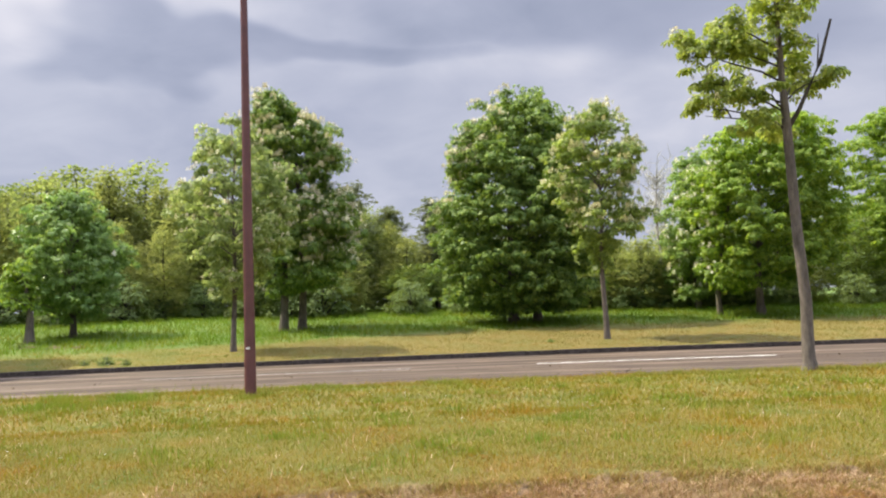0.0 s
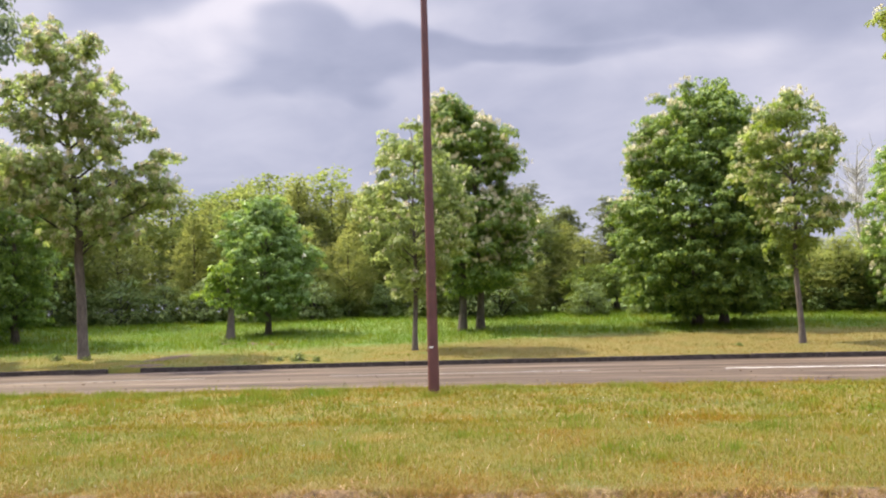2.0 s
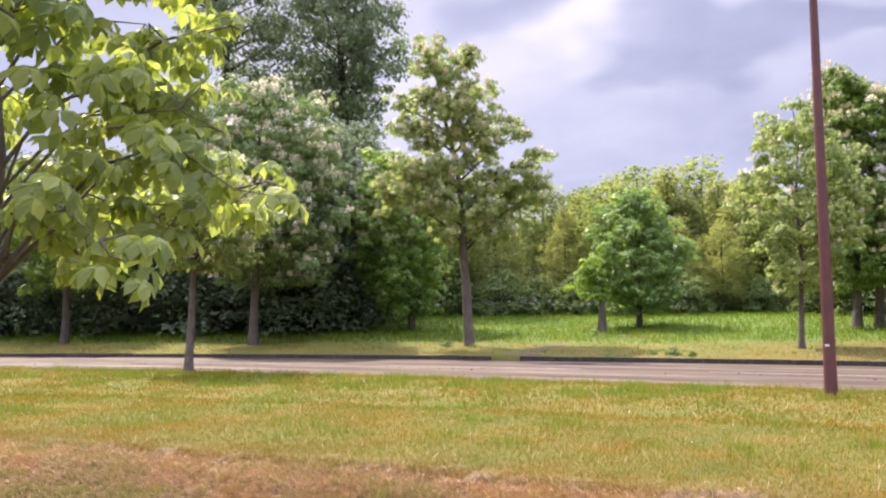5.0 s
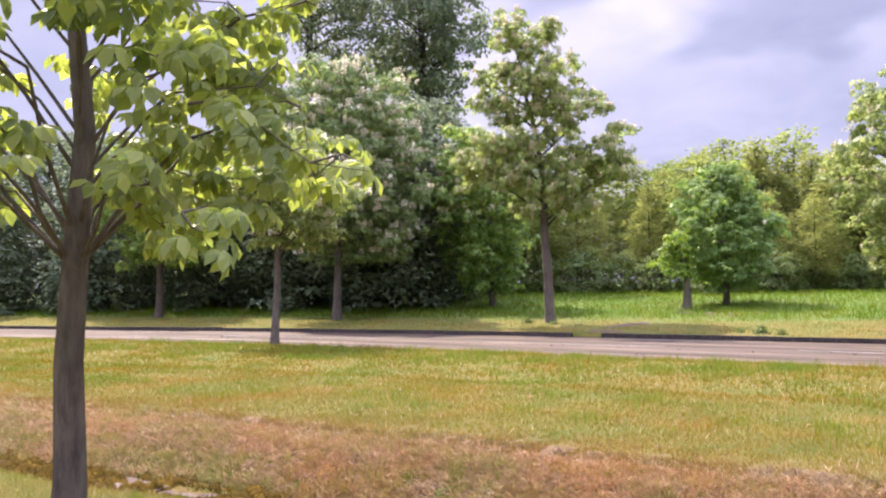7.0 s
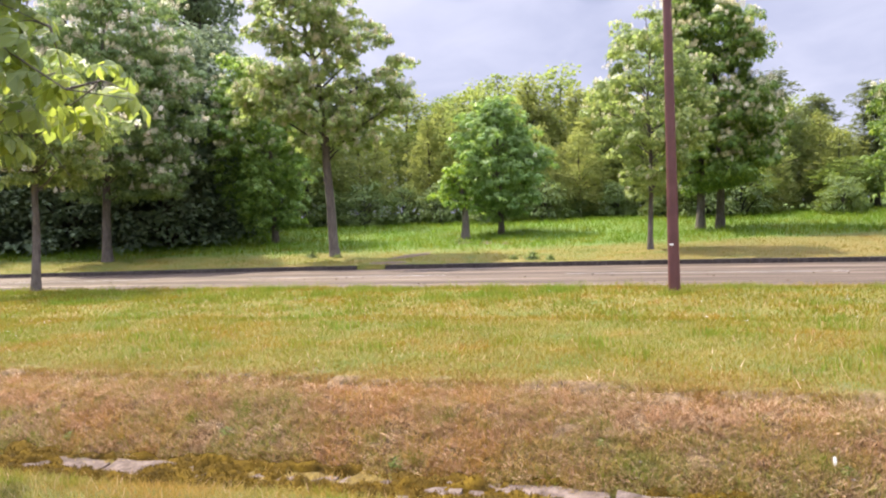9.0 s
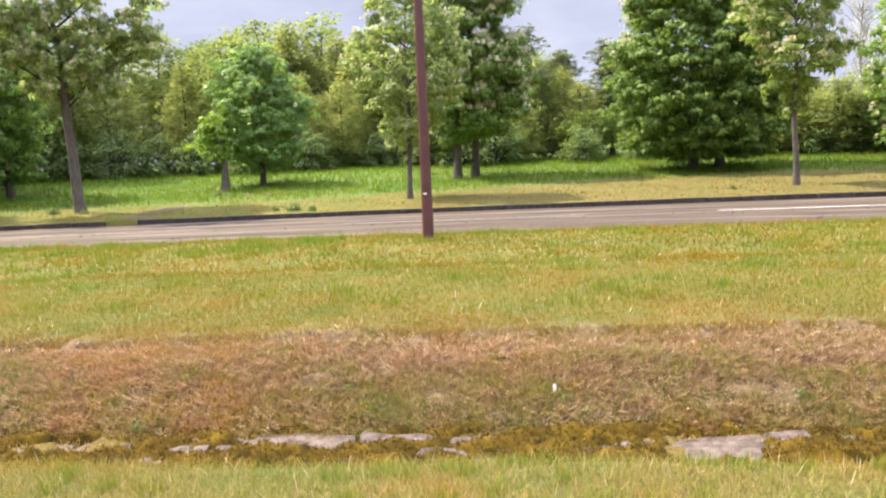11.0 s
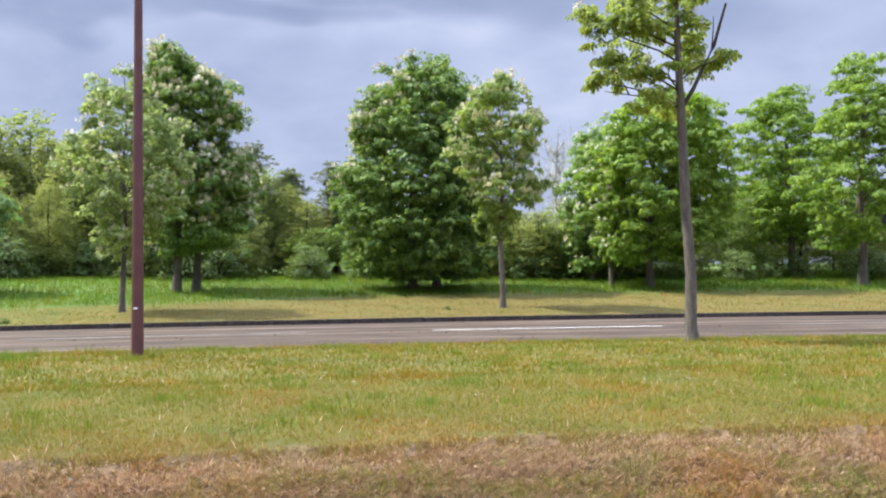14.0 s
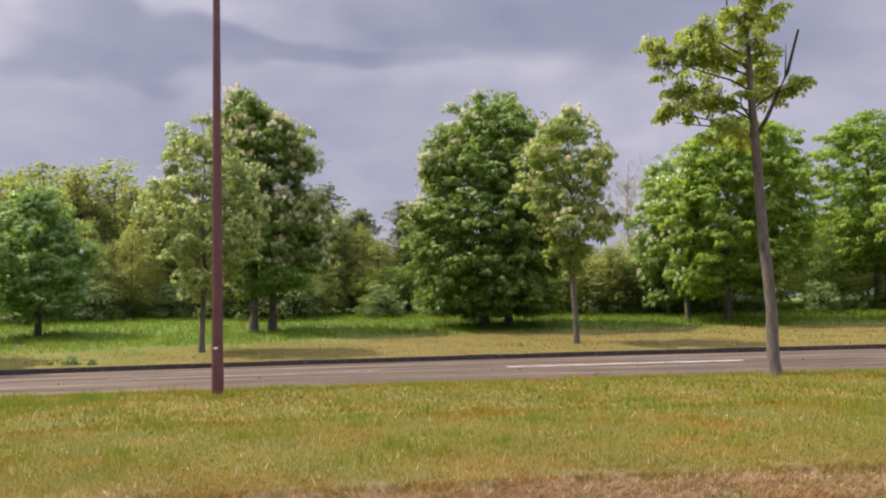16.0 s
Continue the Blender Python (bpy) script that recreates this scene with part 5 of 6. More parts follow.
fx = rng.uniform(-14, 8, 60000)
x, y = np.concatenate([x[keep], fx]), np.concatenate([y[keep], edge_y(fx) - 0.16 + rng.exponential(0.26, len(fx)) * (1 + 0.6 * np.sin(fx * 2.1) + 0.4 * np.sin(fx * 5.7))])
blades("russet_grass", "reddish dried grass in patches along the slope's top", x, y, rng.uniform(0.018, 0.048, len(x)), rng.uniform(0.005, 0.010, len(x)), GRASS_RUSSET, rng, 1.1)
# greener tufts
cx, cy = spread_pts(rng, 420, -28, 14, lambda x: edge_y(x) + 1.0, lambda x: near_y(x) - 0.1)
cx2, cy2 = spread_pts(rng, 150, -24, -7, lambda x: near_y(x) - 4.2, lambda x: near_y(x) - 0.1)
cx, cy = np.concatenate([cx, cx2]), np.concatenate([cy, cy2])
x, y = np.repeat(cx, 60) + rng.normal(0, 0.13, len(cx) * 60), np.repeat(cy, 60) + rng.normal(0, 0.16, len(cy) * 60)
tall = np.where((x < -6) & (y > near_y(x) - 3.4), 1.4, 1.0) * np.repeat(rng.uniform(0.6, 1.35, len(cx)), 60)
blades("grass_tufts", "fresh green grass tufts in the lawn", x, y, rng.uniform(0.05, 0.14, len(x)) * tall, rng.uniform(0.008, 0.016, len(x)), GRASS_TUFT, rng, 0.6)
bx, by = np.array([-5.28, 5.35, -20.95, -6.12]), np.array([15.07, 17.6, 12.2, 1.9])
ring = rng.uniform(0, 2 * np.pi, (4, 120))
x = (bx[:, None] + np.cos(ring) * rng.uniform(0.10, 0.34, ring.shape)).ravel()
y = (by[:, None] + np.sin(ring) * rng.uniform(0.10, 0.34, ring.shape)).ravel()
blades("base_tufts", "unmown grass round the foot of post and trunks", x, y, rng.uniform(0.05, 0.13, len(x)), rng.uniform(0.008, 0.014, len(x)), GRASS_BANK, rng, 0.7)
# ragged growth where the lawn meets the road
cx, cy = spread_pts(rng, 900, -30, 14, lambda x: near_y(x) - 0.7, lambda x: near_y(x) + 0.1)
x, y = np.repeat(cx, 26) + rng.normal(0, 0.09, len(cx) * 26), np.repeat(cy, 26) + rng.normal(0, 0.07, len(cy) * 26)
blades("edge_grass", "uneven yellowish grass along the edge of the road", x, y, rng.uniform(0.04, 0.12, len(x)) * np.repeat(rng.uniform(0.4, 1.3, len(cx)), 26), rng.uniform(0.008, 0.016, len(x)), GRASS_BANK, rng, 0.8)
# straw on the slope
x, y = spread_pts(rng, 70000, -14, 7, lambda x: edge_y(x) - 1.05, lambda x: edge_y(x) - 0.10 + 0.10 * np.sin(x * 1.3) + 0.12 * np.sin(x * 3.7 + 1) + 0.06 * np.sin(x * 9.1))
cx, cy = spread_pts(rng, 4200, -14, 7, lambda x: edge_y(x) - 1.0, lambda x: edge_y(x) - 0.05)
cx2, cy2 = spread_pts(rng, 3600, -14, 7, lambda x: edge_y(x) - 0.62, lambda x: edge_y(x) - 0.06)
cx, cy = np.concatenate([cx, cx2]), np.concatenate([cy, cy2])
x, y = np.concatenate([x, np.repeat(cx, 34) + rng.normal(0, 0.035, len(cx) * 34)]), np.concatenate([y, np.repeat(cy, 34) + rng.normal(0, 0.028, len(cy) * 34)])
blades("dry_grass", "dead straw-coloured grass on the ditch slope", x, y, rng.uniform(0.03, 0.085, len(x)), rng.uniform(0.006, 0.015, len(x)), GRASS_DRY, rng, 1.5, 0.8)
cx, cy = spread_pts(rng, 2300, -14, 7, lambda x: edge_y(x) - 1.1, lambda x: edge_y(x) - 0.42 - 0.16 * np.sin(x * 1.9) + np.interp(x, [-5.5, -2.5], [0.34, 0.06]))
x, y = np.repeat(cx, 60) + rng.normal(0, 0.07, len(cx) * 60), np.repeat(cy, 60) + rng.normal(0, 0.045, len(cy) * 60)
blades("slope_weeds", "patchy olive green weeds on the ditch slope", x, y, rng.uniform(0.02, 0.075, len(x)), rng.uniform(0.008, 0.016, len(x)), GRASS_SLOPE, rng, 1.2)
cx, cy = spread_pts(rng, 75, -12, 7, lambda x: edge_y(x) - 1.0, lambda x: edge_y(x) - 0.25)
x, y = np.repeat(cx, 34) + rng.normal(0, 0.035, len(cx) * 34), np.repeat(cy, 34) + rng.normal(0, 0.03, len(cy) * 34)
blades("slope_tufts", "bright green grass tufts on the ditch slope", x, y, rng.uniform(0.04, 0.11, len(x)), rng.uniform(0.006, 0.011, len(x)), GRASS_TUFT, rng, 0.7)
# worn turf hanging over the slope's top
lip = 26000
x = rng.uniform(-14, 7, lip)
y = edge_y(x) + rng.uniform(-0.34, 0.12, lip)
dry = rng.random(lip) < 0.6
blades("turf_edge", "brown dried turf along the slope's top", x[dry], y[dry], rng.uniform(0.03, 0.075, dry.sum()), rng.uniform(0.006, 0.013, dry.sum()), GRASS_RUSSET, rng, 1.3)
blades("turf_edge", "olive turf along the slope's top", x[~dry], y[~dry], rng.uniform(0.03, 0.08, (~dry).sum()), rng.uniform(0.006, 0.013, (~dry).sum()), GRASS_SLOPE, rng, 1.1)
# near bank
x, y = spread_pts(rng, 120000, -12, 8, lambda x: edge_y(x) - 4.3, lambda x: edge_y(x) - 1.76)
blades("bank_grass", "thick yellow-green grass on the near bank", x, y, rng.uniform(0.025, 0.085, len(x)), rng.uniform(0.004, 0.009, len(x)), GRASS_BANK, rng, 1.0)
cx, cy = spread_pts(rng, 130, -9, 6, lambda x: edge_y(x) - 3.6, lambda x: edge_y(x) - 1.8)
x, y = np.repeat(cx, 50) + rng.normal(0, 0.05, len(cx) * 50), np.repeat(cy, 50) + rng.normal(0, 0.05, len(cy) * 50)
blades("bank_tufts", "bright green grass tufts on the near bank", x, y, rng.uniform(0.05, 0.13, len(x)), rng.uniform(0.005, 0.010, len(x)), GRASS_TUFT, rng, 0.6)
x, y = spread_pts(rng, 3200, -9, 6, lambda x: edge_y(x) - 3.6, lambda x: edge_y(x) - 1.8)
blades("dry_stalks", "pale dry stalks standing on the near bank", x, y, rng.uniform(0.05, 0.12, len(x)), rng.uniform(0.004, 0.008, len(x)), GRASS_DRY, rng, 1.0)
x, y = spread_pts(rng, 60000, -12, 9, lambda x: edge_y(x) - 13.0, lambda x: edge_y(x) - 4.2)
blades("bank_grass", "thick yellow-green grass on the near bank", x, y, rng.uniform(0.03, 0.09, len(x)), rng.uniform(0.008, 0.016, len(x)), GRASS_BANK, rng, 1.0)
# verge across the road and the tall meadow behind
x, y = spread_pts(rng, 105000, -50, 32, lambda x: kerb_y(x) + 0.15, lambda x: kerb_y(x) + np.where(x < -7, 8.5, 10.5))
hv, wv = rng.uniform(0.02, 0.055, len(x)), rng.uniform(0.014, 0.025, len(x))
west = x + rng.normal(0, 1.2, len(x)) < -8.6
blades("verge_grass", "short brownish grass on the far verge", x[~west], y[~west], hv[~west], wv[~west], GRASS_VERGE, rng, 1.2)
blades("verge_grass", "short green grass with yellow patches on the far verge", x[west], y[west], hv[west], wv[west], GRASS_VERGE_GREEN, rng, 1.2)
x, y = spread_pts(rng, 110000, -50, 40, lambda x: kerb_y(x) + np.interp(x, [-14, -2], [5.0, 8.6]) + 0.5 * np.sin(x * 0.9), lambda x: kerb_y(x) + 22)
fade = rng.random(len(x)) < np.interp(y - kerb_y(x) - np.interp(x, [-14, -2], [5.0, 8.6]), [0, 2.4], [0.25, 1.0])
x, y = x[fade], y[fade]
blades("meadow_grass", "tall lush green meadow grass", x, y, rng.uniform(0.12, 0.28, len(x)), rng.uniform(0.02, 0.035, len(x)), GRASS_TALL, rng, 0.8)

# ---- lamp post ----
post = thing("street_lamp_post", pose(-5.28, 15.07, -0.02), "tall maroon painted tapered steel lamp post", "lamp post")
zz = np.array([-0.1, 0.0, 0.45, 0.5, 2, 4, 6, 8, 9.4, 9.5])
Vp, Fp = tubes([(np.stack([0 * zz, 0 * zz, zz], -1), np.array([0.108, 0.108, 0.107, 0.104, 0.096, 0.084, 0.073, 0.062, 0.054, 0.03]))], 20)
part_mesh("shaft", np_mesh("shaft", Vp, Fp, POLE, True), post)
bm = bmesh.new()
bmesh.ops.create_cube(bm, size=1.0, matrix=Matrix.Translation((0.0, -0.101, 0.90)) @ Matrix.Diagonal((0.07, 0.012, 0.035, 1)))
bmesh.ops.bevel(bm, geom=bm.edges[:], offset=0.004, segments=1)
part("plate", bm, WHITE, post, "small white label plate")

# ---- road sign ----
sign = thing("road_sign", pose(9.01, 16.05, 0.0, 0, 0, -86), "yellow warning sign with red border and plates below", "road sign")


def box_part(name, c, s, mat, parent, label="", bev=0.006):
    bm = bmesh.new()
    bmesh.ops.create_cube(bm, size=1.0, matrix=Matrix.Translation(c) @ Matrix.Diagonal((*s, 1)))
    if bev:
        bmesh.ops.bevel(bm, geom=bm.edges[:], offset=bev, segments=2)
    return part(name, bm, mat, parent, label)


def tri_part(name, side, z0, y, depth, mat, parent, label="", round_=0.05):
    """An upright triangle plate with rounded corners, its base at z0."""
    h = side * 0.866
    pts = [Vector((-side / 2, 0, z0)), Vector((side / 2, 0, z0)), Vector((0, 0, z0 + h))]
    mid = sum(pts, Vector()) / 3
    ring = []
    for i in range(3):
        c = pts[i] + (mid - pts[i]).normalized() * round_ * 2
        d0 = math.atan2(pts[i].z - mid.z, pts[i].x - mid.x)
        for k in range(5):
            a = d0 + radians(-60 + 30 * k)
            ring.append((c.x + round_ * math.cos(a), c.z + round_ * math.sin(a)))
    bm = bmesh.new()
    vs = [bm.verts.new((px, y, pz)) for px, pz in ring]
    f = bm.faces.new(vs)
    ex = bmesh.ops.extrude_face_region(bm, geom=[f])
    bmesh.ops.translate(bm, verts=[v for v in ex["geom"] if isinstance(v, bmesh.types.BMVert)], vec=(0, depth, 0))
    bmesh.ops.recalc_face_normals(bm, faces=bm.faces[:])
    return part(name, bm, mat, parent, label)


box_part("post", (0, 0.08, 1.65), (0.13, 0.12, 3.4), STEEL, sign, "grey galvanised steel post")
tri_part("triangle_back", 1.14, 2.55, -0.005, 0.02, WHITE, sign)
tri_part("triangle_border", 1.08, 2.565, -0.010, 0.004, RED, sign, "red triangle border")
tri_part("triangle_face", 0.88, 2.625, -0.015, 0.004, YELLOW, sign, "yellow triangle face", 0.02)
bm = bmesh.new()
bmesh.ops.create_cone(bm, cap_ends=True, segments=12, radius1=0.018, radius2=0.036, depth=0.30, matrix=Matrix.Translation((0, -0.018, 2.99)) @ Matrix.Diagonal((1, 0.15, 1, 1)))
part("mark", bm, BLACK, sign, "black exclamation mark")
bm = bmesh.new()
bmesh.ops.create_uvsphere(bm, u_segments=12, v_segments=8, radius=0.036, matrix=Matrix.Translation((0, -0.018, 2.75)) @ Matrix.Diagonal((1, 0.15, 1, 1)))
part("mark_dot", bm, BLACK, sign)
upper = box_part("upper_plate", (0, 0, 2.185), (0.95, 0.025, 0.655), YELLOW, sign, "yellow text plate")
for zc, w in ((2.30, 0.70), (2.10, 0.60)):
    box_part("text_bar", (0, -0.0145, zc), (w, 0.004, 0.07), SIGN_TEXT, upper, "", 0)
lower = box_part("distance_plate", (0, 0, 1.675), (1.14, 0.025, 0.33), WHITE, sign, "white distance plate")
txt = bpy.data.curves.new("distance", "FONT")
txt.body, txt.size, txt.align_x, txt.align_y, txt.extrude = "100 m", 0.21, "CENTER", "CENTER", 0.002
tob = bpy.data.objects.new("distance_text_source", txt)
tme = bpy.data.meshes.new_from_object(tob)
bpy.data.objects.remove(tob)
tme.transform(pose(0, -0.016, 1.675, 90, 0, 0))
tme.materials.clear()
tme.materials.append(BLACK)
part_mesh("lettering", tme, lower, "black lettering")
box_part("flash_lamp", (-0.50, -0.05, 2.46), (0.12, 0.10, 0.19), BLACK, sign, "dark warning lamp", 0.02)

# ---- small things ----
scrap = tagged(new("paper_scrap", np_mesh("paper_scrap", *tubes([(np.array([[0, 0, 0], [0.004, 0, 0.03], [0.0, 0.004, 0.06]]), np.array([0.011, 0.013, 0.010]))], 8), WHITE)),
               "small white paper scrap on the slope", "litter")
scrap.location = (-1.28, 6.35, float(ground_z(-1.28, 6.35)) + 0.015)



def discs(name, label, category, x, y, z, r, mat, rng, sides=6):
    """Many small flat pieces lying or standing just over the ground."""
    a = np.linspace(0, 2 * np.pi, sides, endpoint=False)
    k = len(x)
    rr = r[:, None] * rng.uniform(0.6, 1.1, (k, sides))
    V = np.stack([x[:, None] + rr * np.cos(a), y[:, None] + rr * np.sin(a), z[:, None] + rng.normal(0, 0.2, (k, sides)) * r[:, None]], -1).reshape(-1, 3)
    me = np_mesh(name, V, [np.arange(k * sides).reshape(k, sides)], mat)
    return tagged(new(name, me), label, category, kind="stuff")


rng = np.random.default_rng(21)
x, y = spread_pts(rng, 600, -20, 12, lambda x: edge_y(x) + 2.2, lambda x: near_y(x) - 0.3)
discs("daisies", "tiny white daisies scattered in the lawn", "flower", x, y, ground_z(x, y) + 0.055, rng.uniform(0.005, 0.011, len(x)), WHITE, rng)
x, y = spread_pts(rng, 160, -30, 16, lambda x: mid_y(x) - 1.3, lambda x: mid_y(x) - 0.4)
x2, y2 = spread_pts(rng, 260, -30, 16, lambda x: near_y(x) + 0.1, lambda x: near_y(x) + 0.9)
x, y = np.concatenate([x, x2]), np.concatenate([y, y2])
discs("leaf_litter", "brown fallen leaves and debris on the road", "litter", x, y, np.full(len(x), 0.05), rng.uniform(0.015, 0.05, len(x)), DIRT, rng)
x, y = spread_pts(rng, 3000, -13, 7, lambda x: edge_y(x) - 1.08, lambda x: edge_y(x) + 0.0)
discs("dead_leaves", "small withered leaf scraps littering the ditch slope", "litter", x, y, ground_z(x, y) + rng.uniform(0.015, 0.05, len(x)), rng.uniform(0.006, 0.015, len(x)), GRASS_DRY, rng, 5)
x, y = spread_pts(rng, 70, -10, 6, lambda x: edge_y(x) - 1.2, lambda x: edge_y(x) + 0.5)
discs("pebbles", "small pale stones and chips on the slope", "stone", x, y, ground_z(x, y) + 0.04, rng.uniform(0.007, 0.018, len(x)), CHIP, rng, 7)


def soil_patch(cx, cy, rx, ry, h, seed, label, mat=None):
    """A low ragged heap of bare soil."""
    a = np.linspace(0, 2 * np.pi, 28, endpoint=False)
    V, F = [(cx, cy, float(ground_z(cx, cy)) + h)], []
    for j, s in enumerate((0.35, 0.7, 1.0)):
        for k_, t_ in enumerate(a):
            w = 1 + 0.35 * noise.noise(Vector((math.cos(t_) * 1.5 + seed, math.sin(t_) * 1.5, s)))
            px, py = cx + rx * s * w * math.cos(t_), cy + ry * s * w * math.sin(t_)
            V.append((px, py, float(ground_z(px, py)) + h * (1 - s) + 0.03 * noise.noise(Vector((px * 5, py * 5, seed))) - (0.03 if s == 1 else 0)))
    k = len(a)
    tri = [(0, 1 + i, 1 + (i + 1) % k) for i in range(k)]
    quad = [(1 + r * k + i, 1 + (r + 1) * k + i, 1 + (r + 1) * k + (i + 1) % k, 1 + r * k + (i + 1) % k) for r in range(2) for i in range(k)]
    tagged(new("soil_patch", np_mesh("soil_patch", np.array(V), [np.array(tri), np.array(quad)], mat or DIRT, True)), label, "soil")


soil_patch(-18.6, 29.2, 0.55, 0.35, 0.10, 3.0, "bare brown soil dug up by the leaning tree")
soil_patch(-17.5, 29.0, 0.45, 0.22, 0.09, 4.0, "clods of dark soil dug up in the verge")
soil_patch(-16.6, 29.1, 0.35, 0.2, 0.06, 6.0, "clods of dark soil dug up in the verge")
soil_patch(-17.9, 24.4, 0.42, 1.7, 0.05, 5.0, "worn earth path crossing the verge", PATH_EARTH)
soil_patch(-17.1, 22.0, 0.85, 0.5, 0.05, 7.0, "trodden earth at the gap in the kerb", PATH_EARTH)
soil_patch(1.42, 6.52, 0.30, 0.22, 0.05, 9.0, "pale dry earth slipped down onto the drain channel", EARTH_PALE)
weed = wood_tree("weed_clump", "low leafy green weed clump by the kerb", 95, 0.35, 0.0, [0.30, 0.34, 0.25, 0.1], LEAF_WEED, limbs=14, per=4, fill=14, leaves=6, size=0.09, radius=0.1, spread=0.06, r0=0.01, category="weed", group="weed clumps")
place(weed, -12.6, 23.5, 0, 0.8)
for x, y, s in ((-12.0, 23.6, 0.6), (-13.2, 23.4, 0.55), (-18.9, 29.2, 0.9), (0.4, 28.2, 0.45), (-21.6, 23.2, 0.8), (-20.4, 23.3, 0.6)):
    copy_thing(weed, pose(x, y, float(ground_z(x, y)), 0, 0, x * 50) @ Matrix.Scale(s, 4))

rng = np.random.default_rng(44)
for x, d, s in ((-1.2, -0.75, 0.30), (-2.9, -0.62, 0.26), (-4.4, -0.95, 0.34), (-0.2, -0.45, 0.2), (0.5, -0.72, 0.3), (1.1, -0.55, 0.24), (1.5, -0.98, 0.36), (2.3, -0.66, 0.28), (3.2, -0.9, 0.3), (-6.1, -0.7, 0.3), (-5.2, -0.5, 0.2), (-7.6, -0.85, 0.3), (0.1, -1.0, 0.26), (-3.6, -1.05, 0.25)):
    y = float(edge_y(x)) + d
    copy_thing(weed, pose(x, y, float(ground_z(x, y)) - 0.02, -12, 0, x * 70) @ Matrix.Diagonal((s * rng.uniform(0.7, 1.5), s, s * rng.uniform(0.5, 0.9), 1)))

# ---- kerb and channel pieces ----
bm = bmesh.new()
bmesh.ops.create_cube(bm, size=1.0, matrix=Matrix.Diagonal((0.985, 0.16, 0.30, 1)))
bmesh.ops.bevel(bm, geom=[e for e in bm.edges if all(v.co.z > 0 for v in e.verts)], offset=0.02, segments=2)
kme = bpy.data.meshes.new("kerb_stone")
bm.to_mesh(kme)
bm.free()
kme.materials.append(KERB)
kerb = thing("kerb", pose(0, 0, 0), "dark weathered concrete kerb along the road", "kerb", kind="structure")
xk = -52.0
rng = np.random.default_rng(3)
while xk < 45:
    y0, y1 = float(kerb_y(xk)), float(kerb_y(xk + 0.05))
    a = math.atan2(y1 - y0, 0.05)
    if not -17.9 < xk < -16.4:
        ob = part_mesh("kerb_stone", kme, kerb)
        ob.matrix_local = pose(xk, y0 + 0.06, -0.025 + rng.normal(0, 0.004), rng.normal(0, 1), 0, math.degrees(a) + rng.normal(0, 0.4))
    xk += 1.0 * math.cos(a)
slab_meshes = []
for i in range(4):
    bm = bmesh.new()
    bmesh.ops.create_cube(bm, size=1.0, matrix=Matrix.Diagonal((1.03, 0.52, 0.12, 1)))
    bmesh.ops.subdivide_edges(bm, edges=[e for e in bm.edges if abs(e.verts[0].co.x - e.verts[1].co.x) > 0.5], cuts=4)
    bmesh.ops.subdivide_edges(bm, edges=[e for e in bm.edges if abs(e.verts[0].co.y - e.verts[1].co.y) > 0.3], cuts=2)
    for v in bm.verts:
        v.co += noise.noise_vector(Vector((v.co.x * 4, v.co.y * 4, v.co.z)) + Vector((i * 7.0, 0, 0))) * Vector((0.05, 0.05, 0.012)) + noise.noise_vector(v.co * 13 + Vector((i * 3.0, 5, 0))) * Vector((0.025, 0.025, 0.006))
    sm = bpy.data.meshes.new("slab")
    bm.to_mesh(sm)
    bm.free()
    sm.materials.append(CHANNEL)
    slab_meshes.append(sm)
chan = thing("drain_channel", pose(0, 0, 0), "broken concrete drain channel overgrown with moss", "drain channel", kind="structure")
for i, xs in enumerate(np.arange(-11.5, 6.5, 1.05)):
    y0 = float(edge_y(xs)) - 1.36
    a = math.degrees(math.atan2(float(edge_y(xs + 0.1)) - float(edge_y(xs)), 0.1))
    ob = part_mesh("slab", slab_meshes[i % 4], chan)
    ob.matrix_local = pose(xs, y0 + rng.normal(0, 0.03), -0.662 + rng.normal(0, 0.008), rng.normal(3, 2), rng.normal(0, 1), a + rng.normal(0, 2))
# a mat of moss that swells over the slabs in places
xs = np.arange(-12.5, 7.0, 0.035)
os_ = np.arange(-1.84, -0.92, 0.03)
MX, MO = np.meshgrid(xs, os_, indexing="ij")
MY = edge_y(MX) + MO
lump = np.array([noise.fractal(Vector((a * 2.4, b * 3.4, 0.0)), 0.9, 2.1, 5) + 0.55 * noise.noise(Vector((a * 9, b * 9, 3.0))) for a, b in zip(MX.ravel(), MY.ravel())]).reshape(MX.shape)
fuzz = np.random.default_rng(31).normal(0, 0.008, MX.shape)
bank = np.interp(MO, [-1.84, -1.66, -1.5, -1.2, -1.08, -0.92], [0.05, 0.010, 0.0, -0.010, 0.015, -0.02])
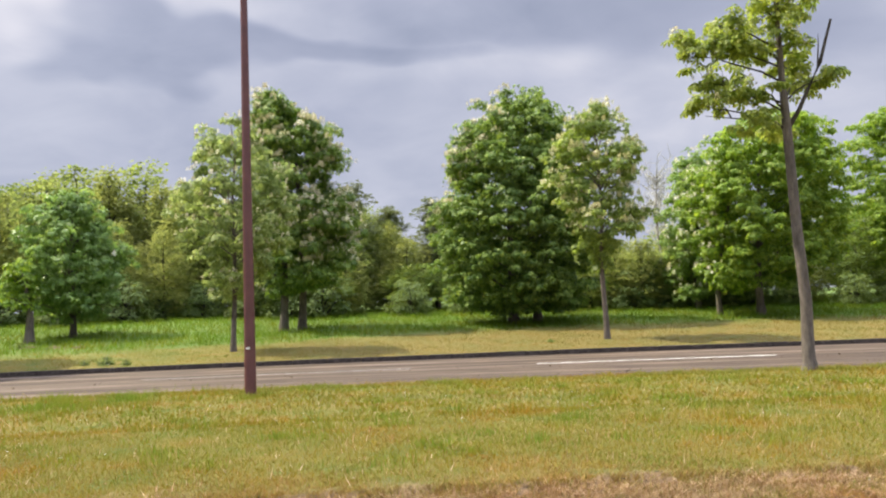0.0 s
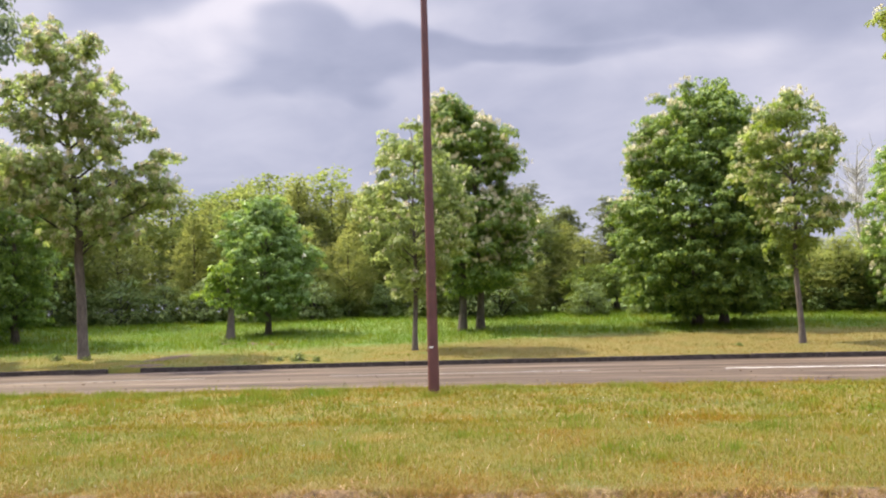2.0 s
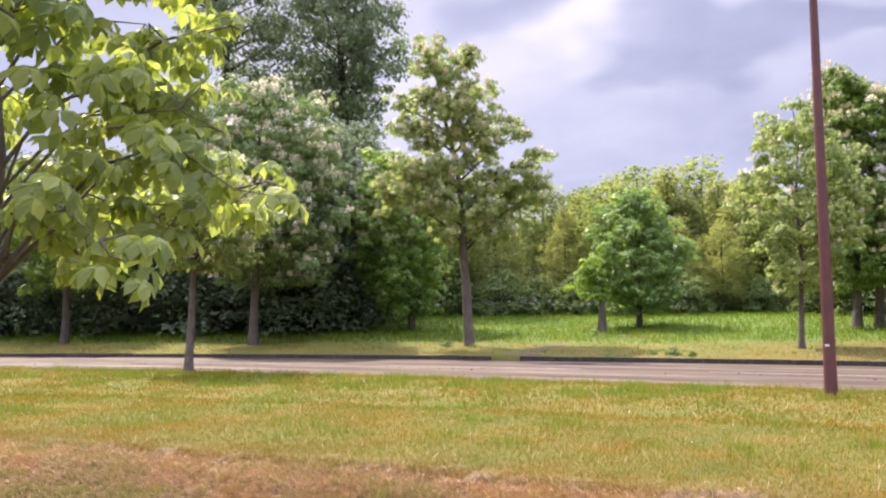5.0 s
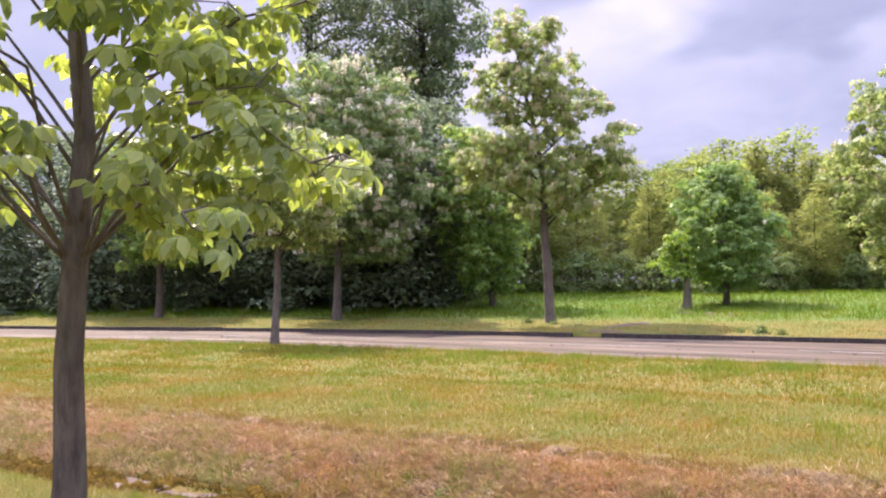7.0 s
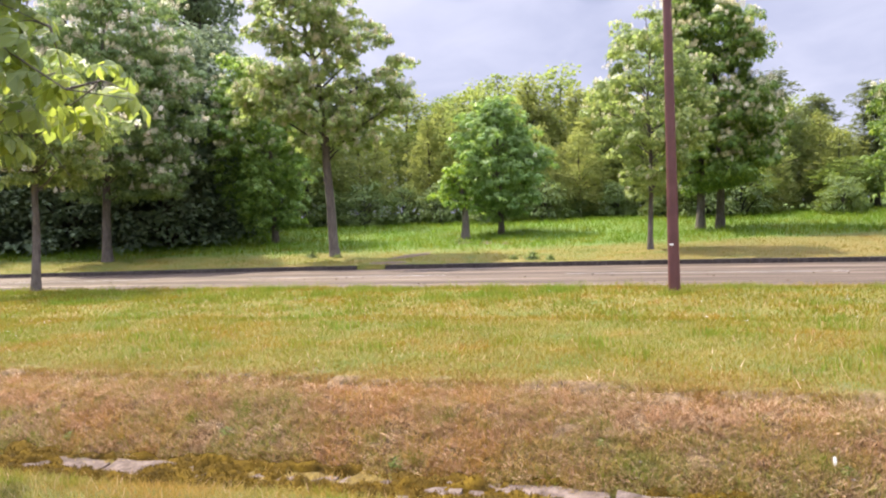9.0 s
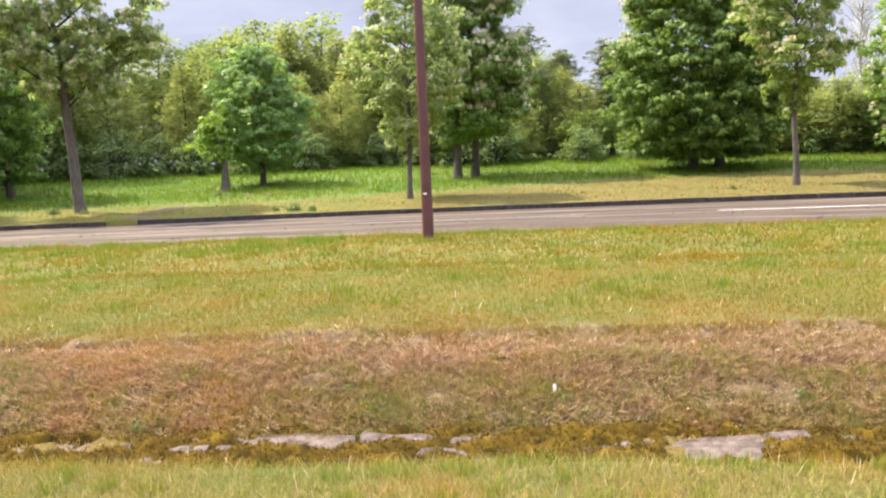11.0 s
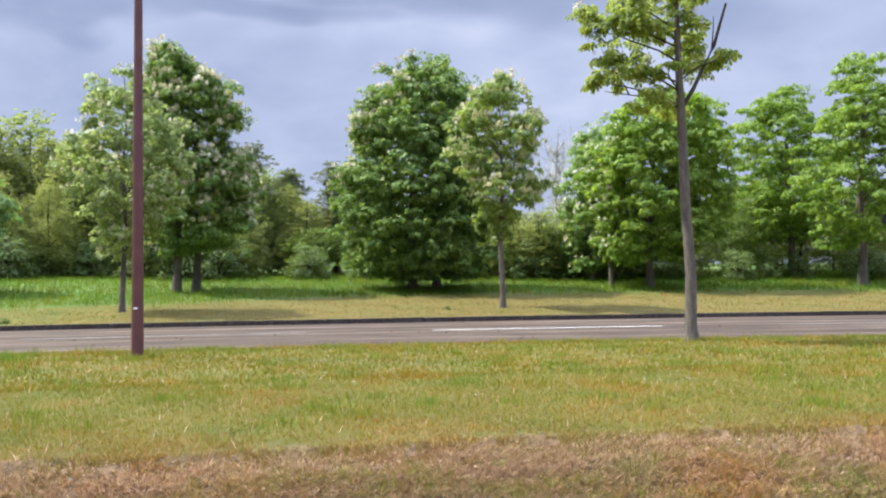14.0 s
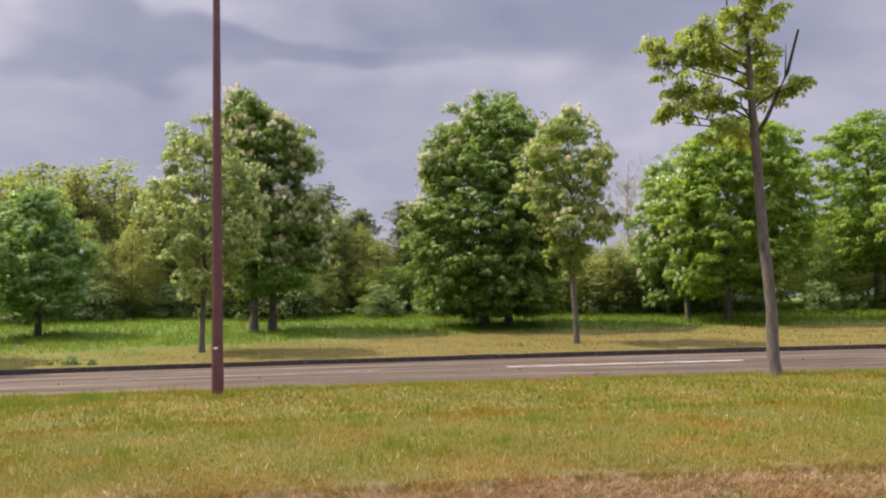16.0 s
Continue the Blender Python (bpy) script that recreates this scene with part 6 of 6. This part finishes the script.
# where the slabs lie bare: stretches of x, and how deep from the back edge
bare = np.zeros_like(MX)
for xa, xb, oa, ob_ in ((-8.9, -8.2, -1.55, -1.1), (-7.2, -6.4, -1.45, -1.1), (-5.2, -4.5, -1.42, -1.12), (-3.75, -3.5, -1.45, -1.25), (-3.4, -2.5, -1.30, -1.04), (-2.3, -2.1, -1.25, -1.08), (-1.9, -1.65, -1.28, -1.08),
                        (-1.75, -1.55, -1.66, -1.5), (-0.42, 0.18, -1.72, -1.10), (0.25, 0.85, -1.20, -1.08)):
    wx = np.clip(np.minimum(MX - xa, xb - MX) / 0.10 + 0.4 + 0.8 * lump, 0, 1)
    wo = np.clip(np.minimum(MO - oa, ob_ - MO) / 0.05 + 0.4 + 0.9 * lump, 0, 1)
    bare = np.maximum(bare, wx * wo)
MZ = -0.570 + bank + 0.085 * lump + fuzz - 0.14 * bare
MZ = np.where((MO < -1.80) | (MO > -0.96), np.minimum(MZ, ground_z(MX, MY) - 0.03), MZ)
MV = np.stack([MX, MY, MZ], -1).reshape(-1, 3)
ii, jj = np.meshgrid(np.arange(len(xs) - 1), np.arange(len(os_) - 1), indexing="ij")
q = (ii * len(os_) + jj).ravel()
tagged(new("moss", np_mesh("moss", MV, [np.stack([q, q + len(os_), q + len(os_) + 1, q + 1], -1)], MOSS, True)), "ochre moss mat swelling over the drain channel", "moss", kind="stuff")
# fuzz on the moss
rng = np.random.default_rng(33)
pick = rng.integers(0, len(MV), 70000)
pick = pick[MV[pick, 2] > -0.61]
mx, my = MV[pick, 0] + rng.normal(0, 0.012, len(pick)), MV[pick, 1] + rng.normal(0, 0.012, len(pick))
k = len(mx)
az = rng.uniform(0, 2 * np.pi, k)
hh = rng.uniform(0.010, 0.034, k)
b0 = np.stack([mx, my, MV[pick, 2] - 0.004], -1)
sd = np.stack([np.cos(az), np.sin(az), 0 * az], -1) * rng.uniform(0.003, 0.006, k)[:, None]
tp = b0 + np.stack([rng.normal(0, 0.012, k), rng.normal(0, 0.012, k), hh], -1)
tagged(new("moss_tips", np_mesh("moss_tips", np.stack([b0 - sd, b0 + sd, tp], 1).reshape(-1, 3), [np.arange(3 * k).reshape(-1, 3)], MOSS_TUFT)), "fuzzy ochre moss tips", "moss", kind="stuff")
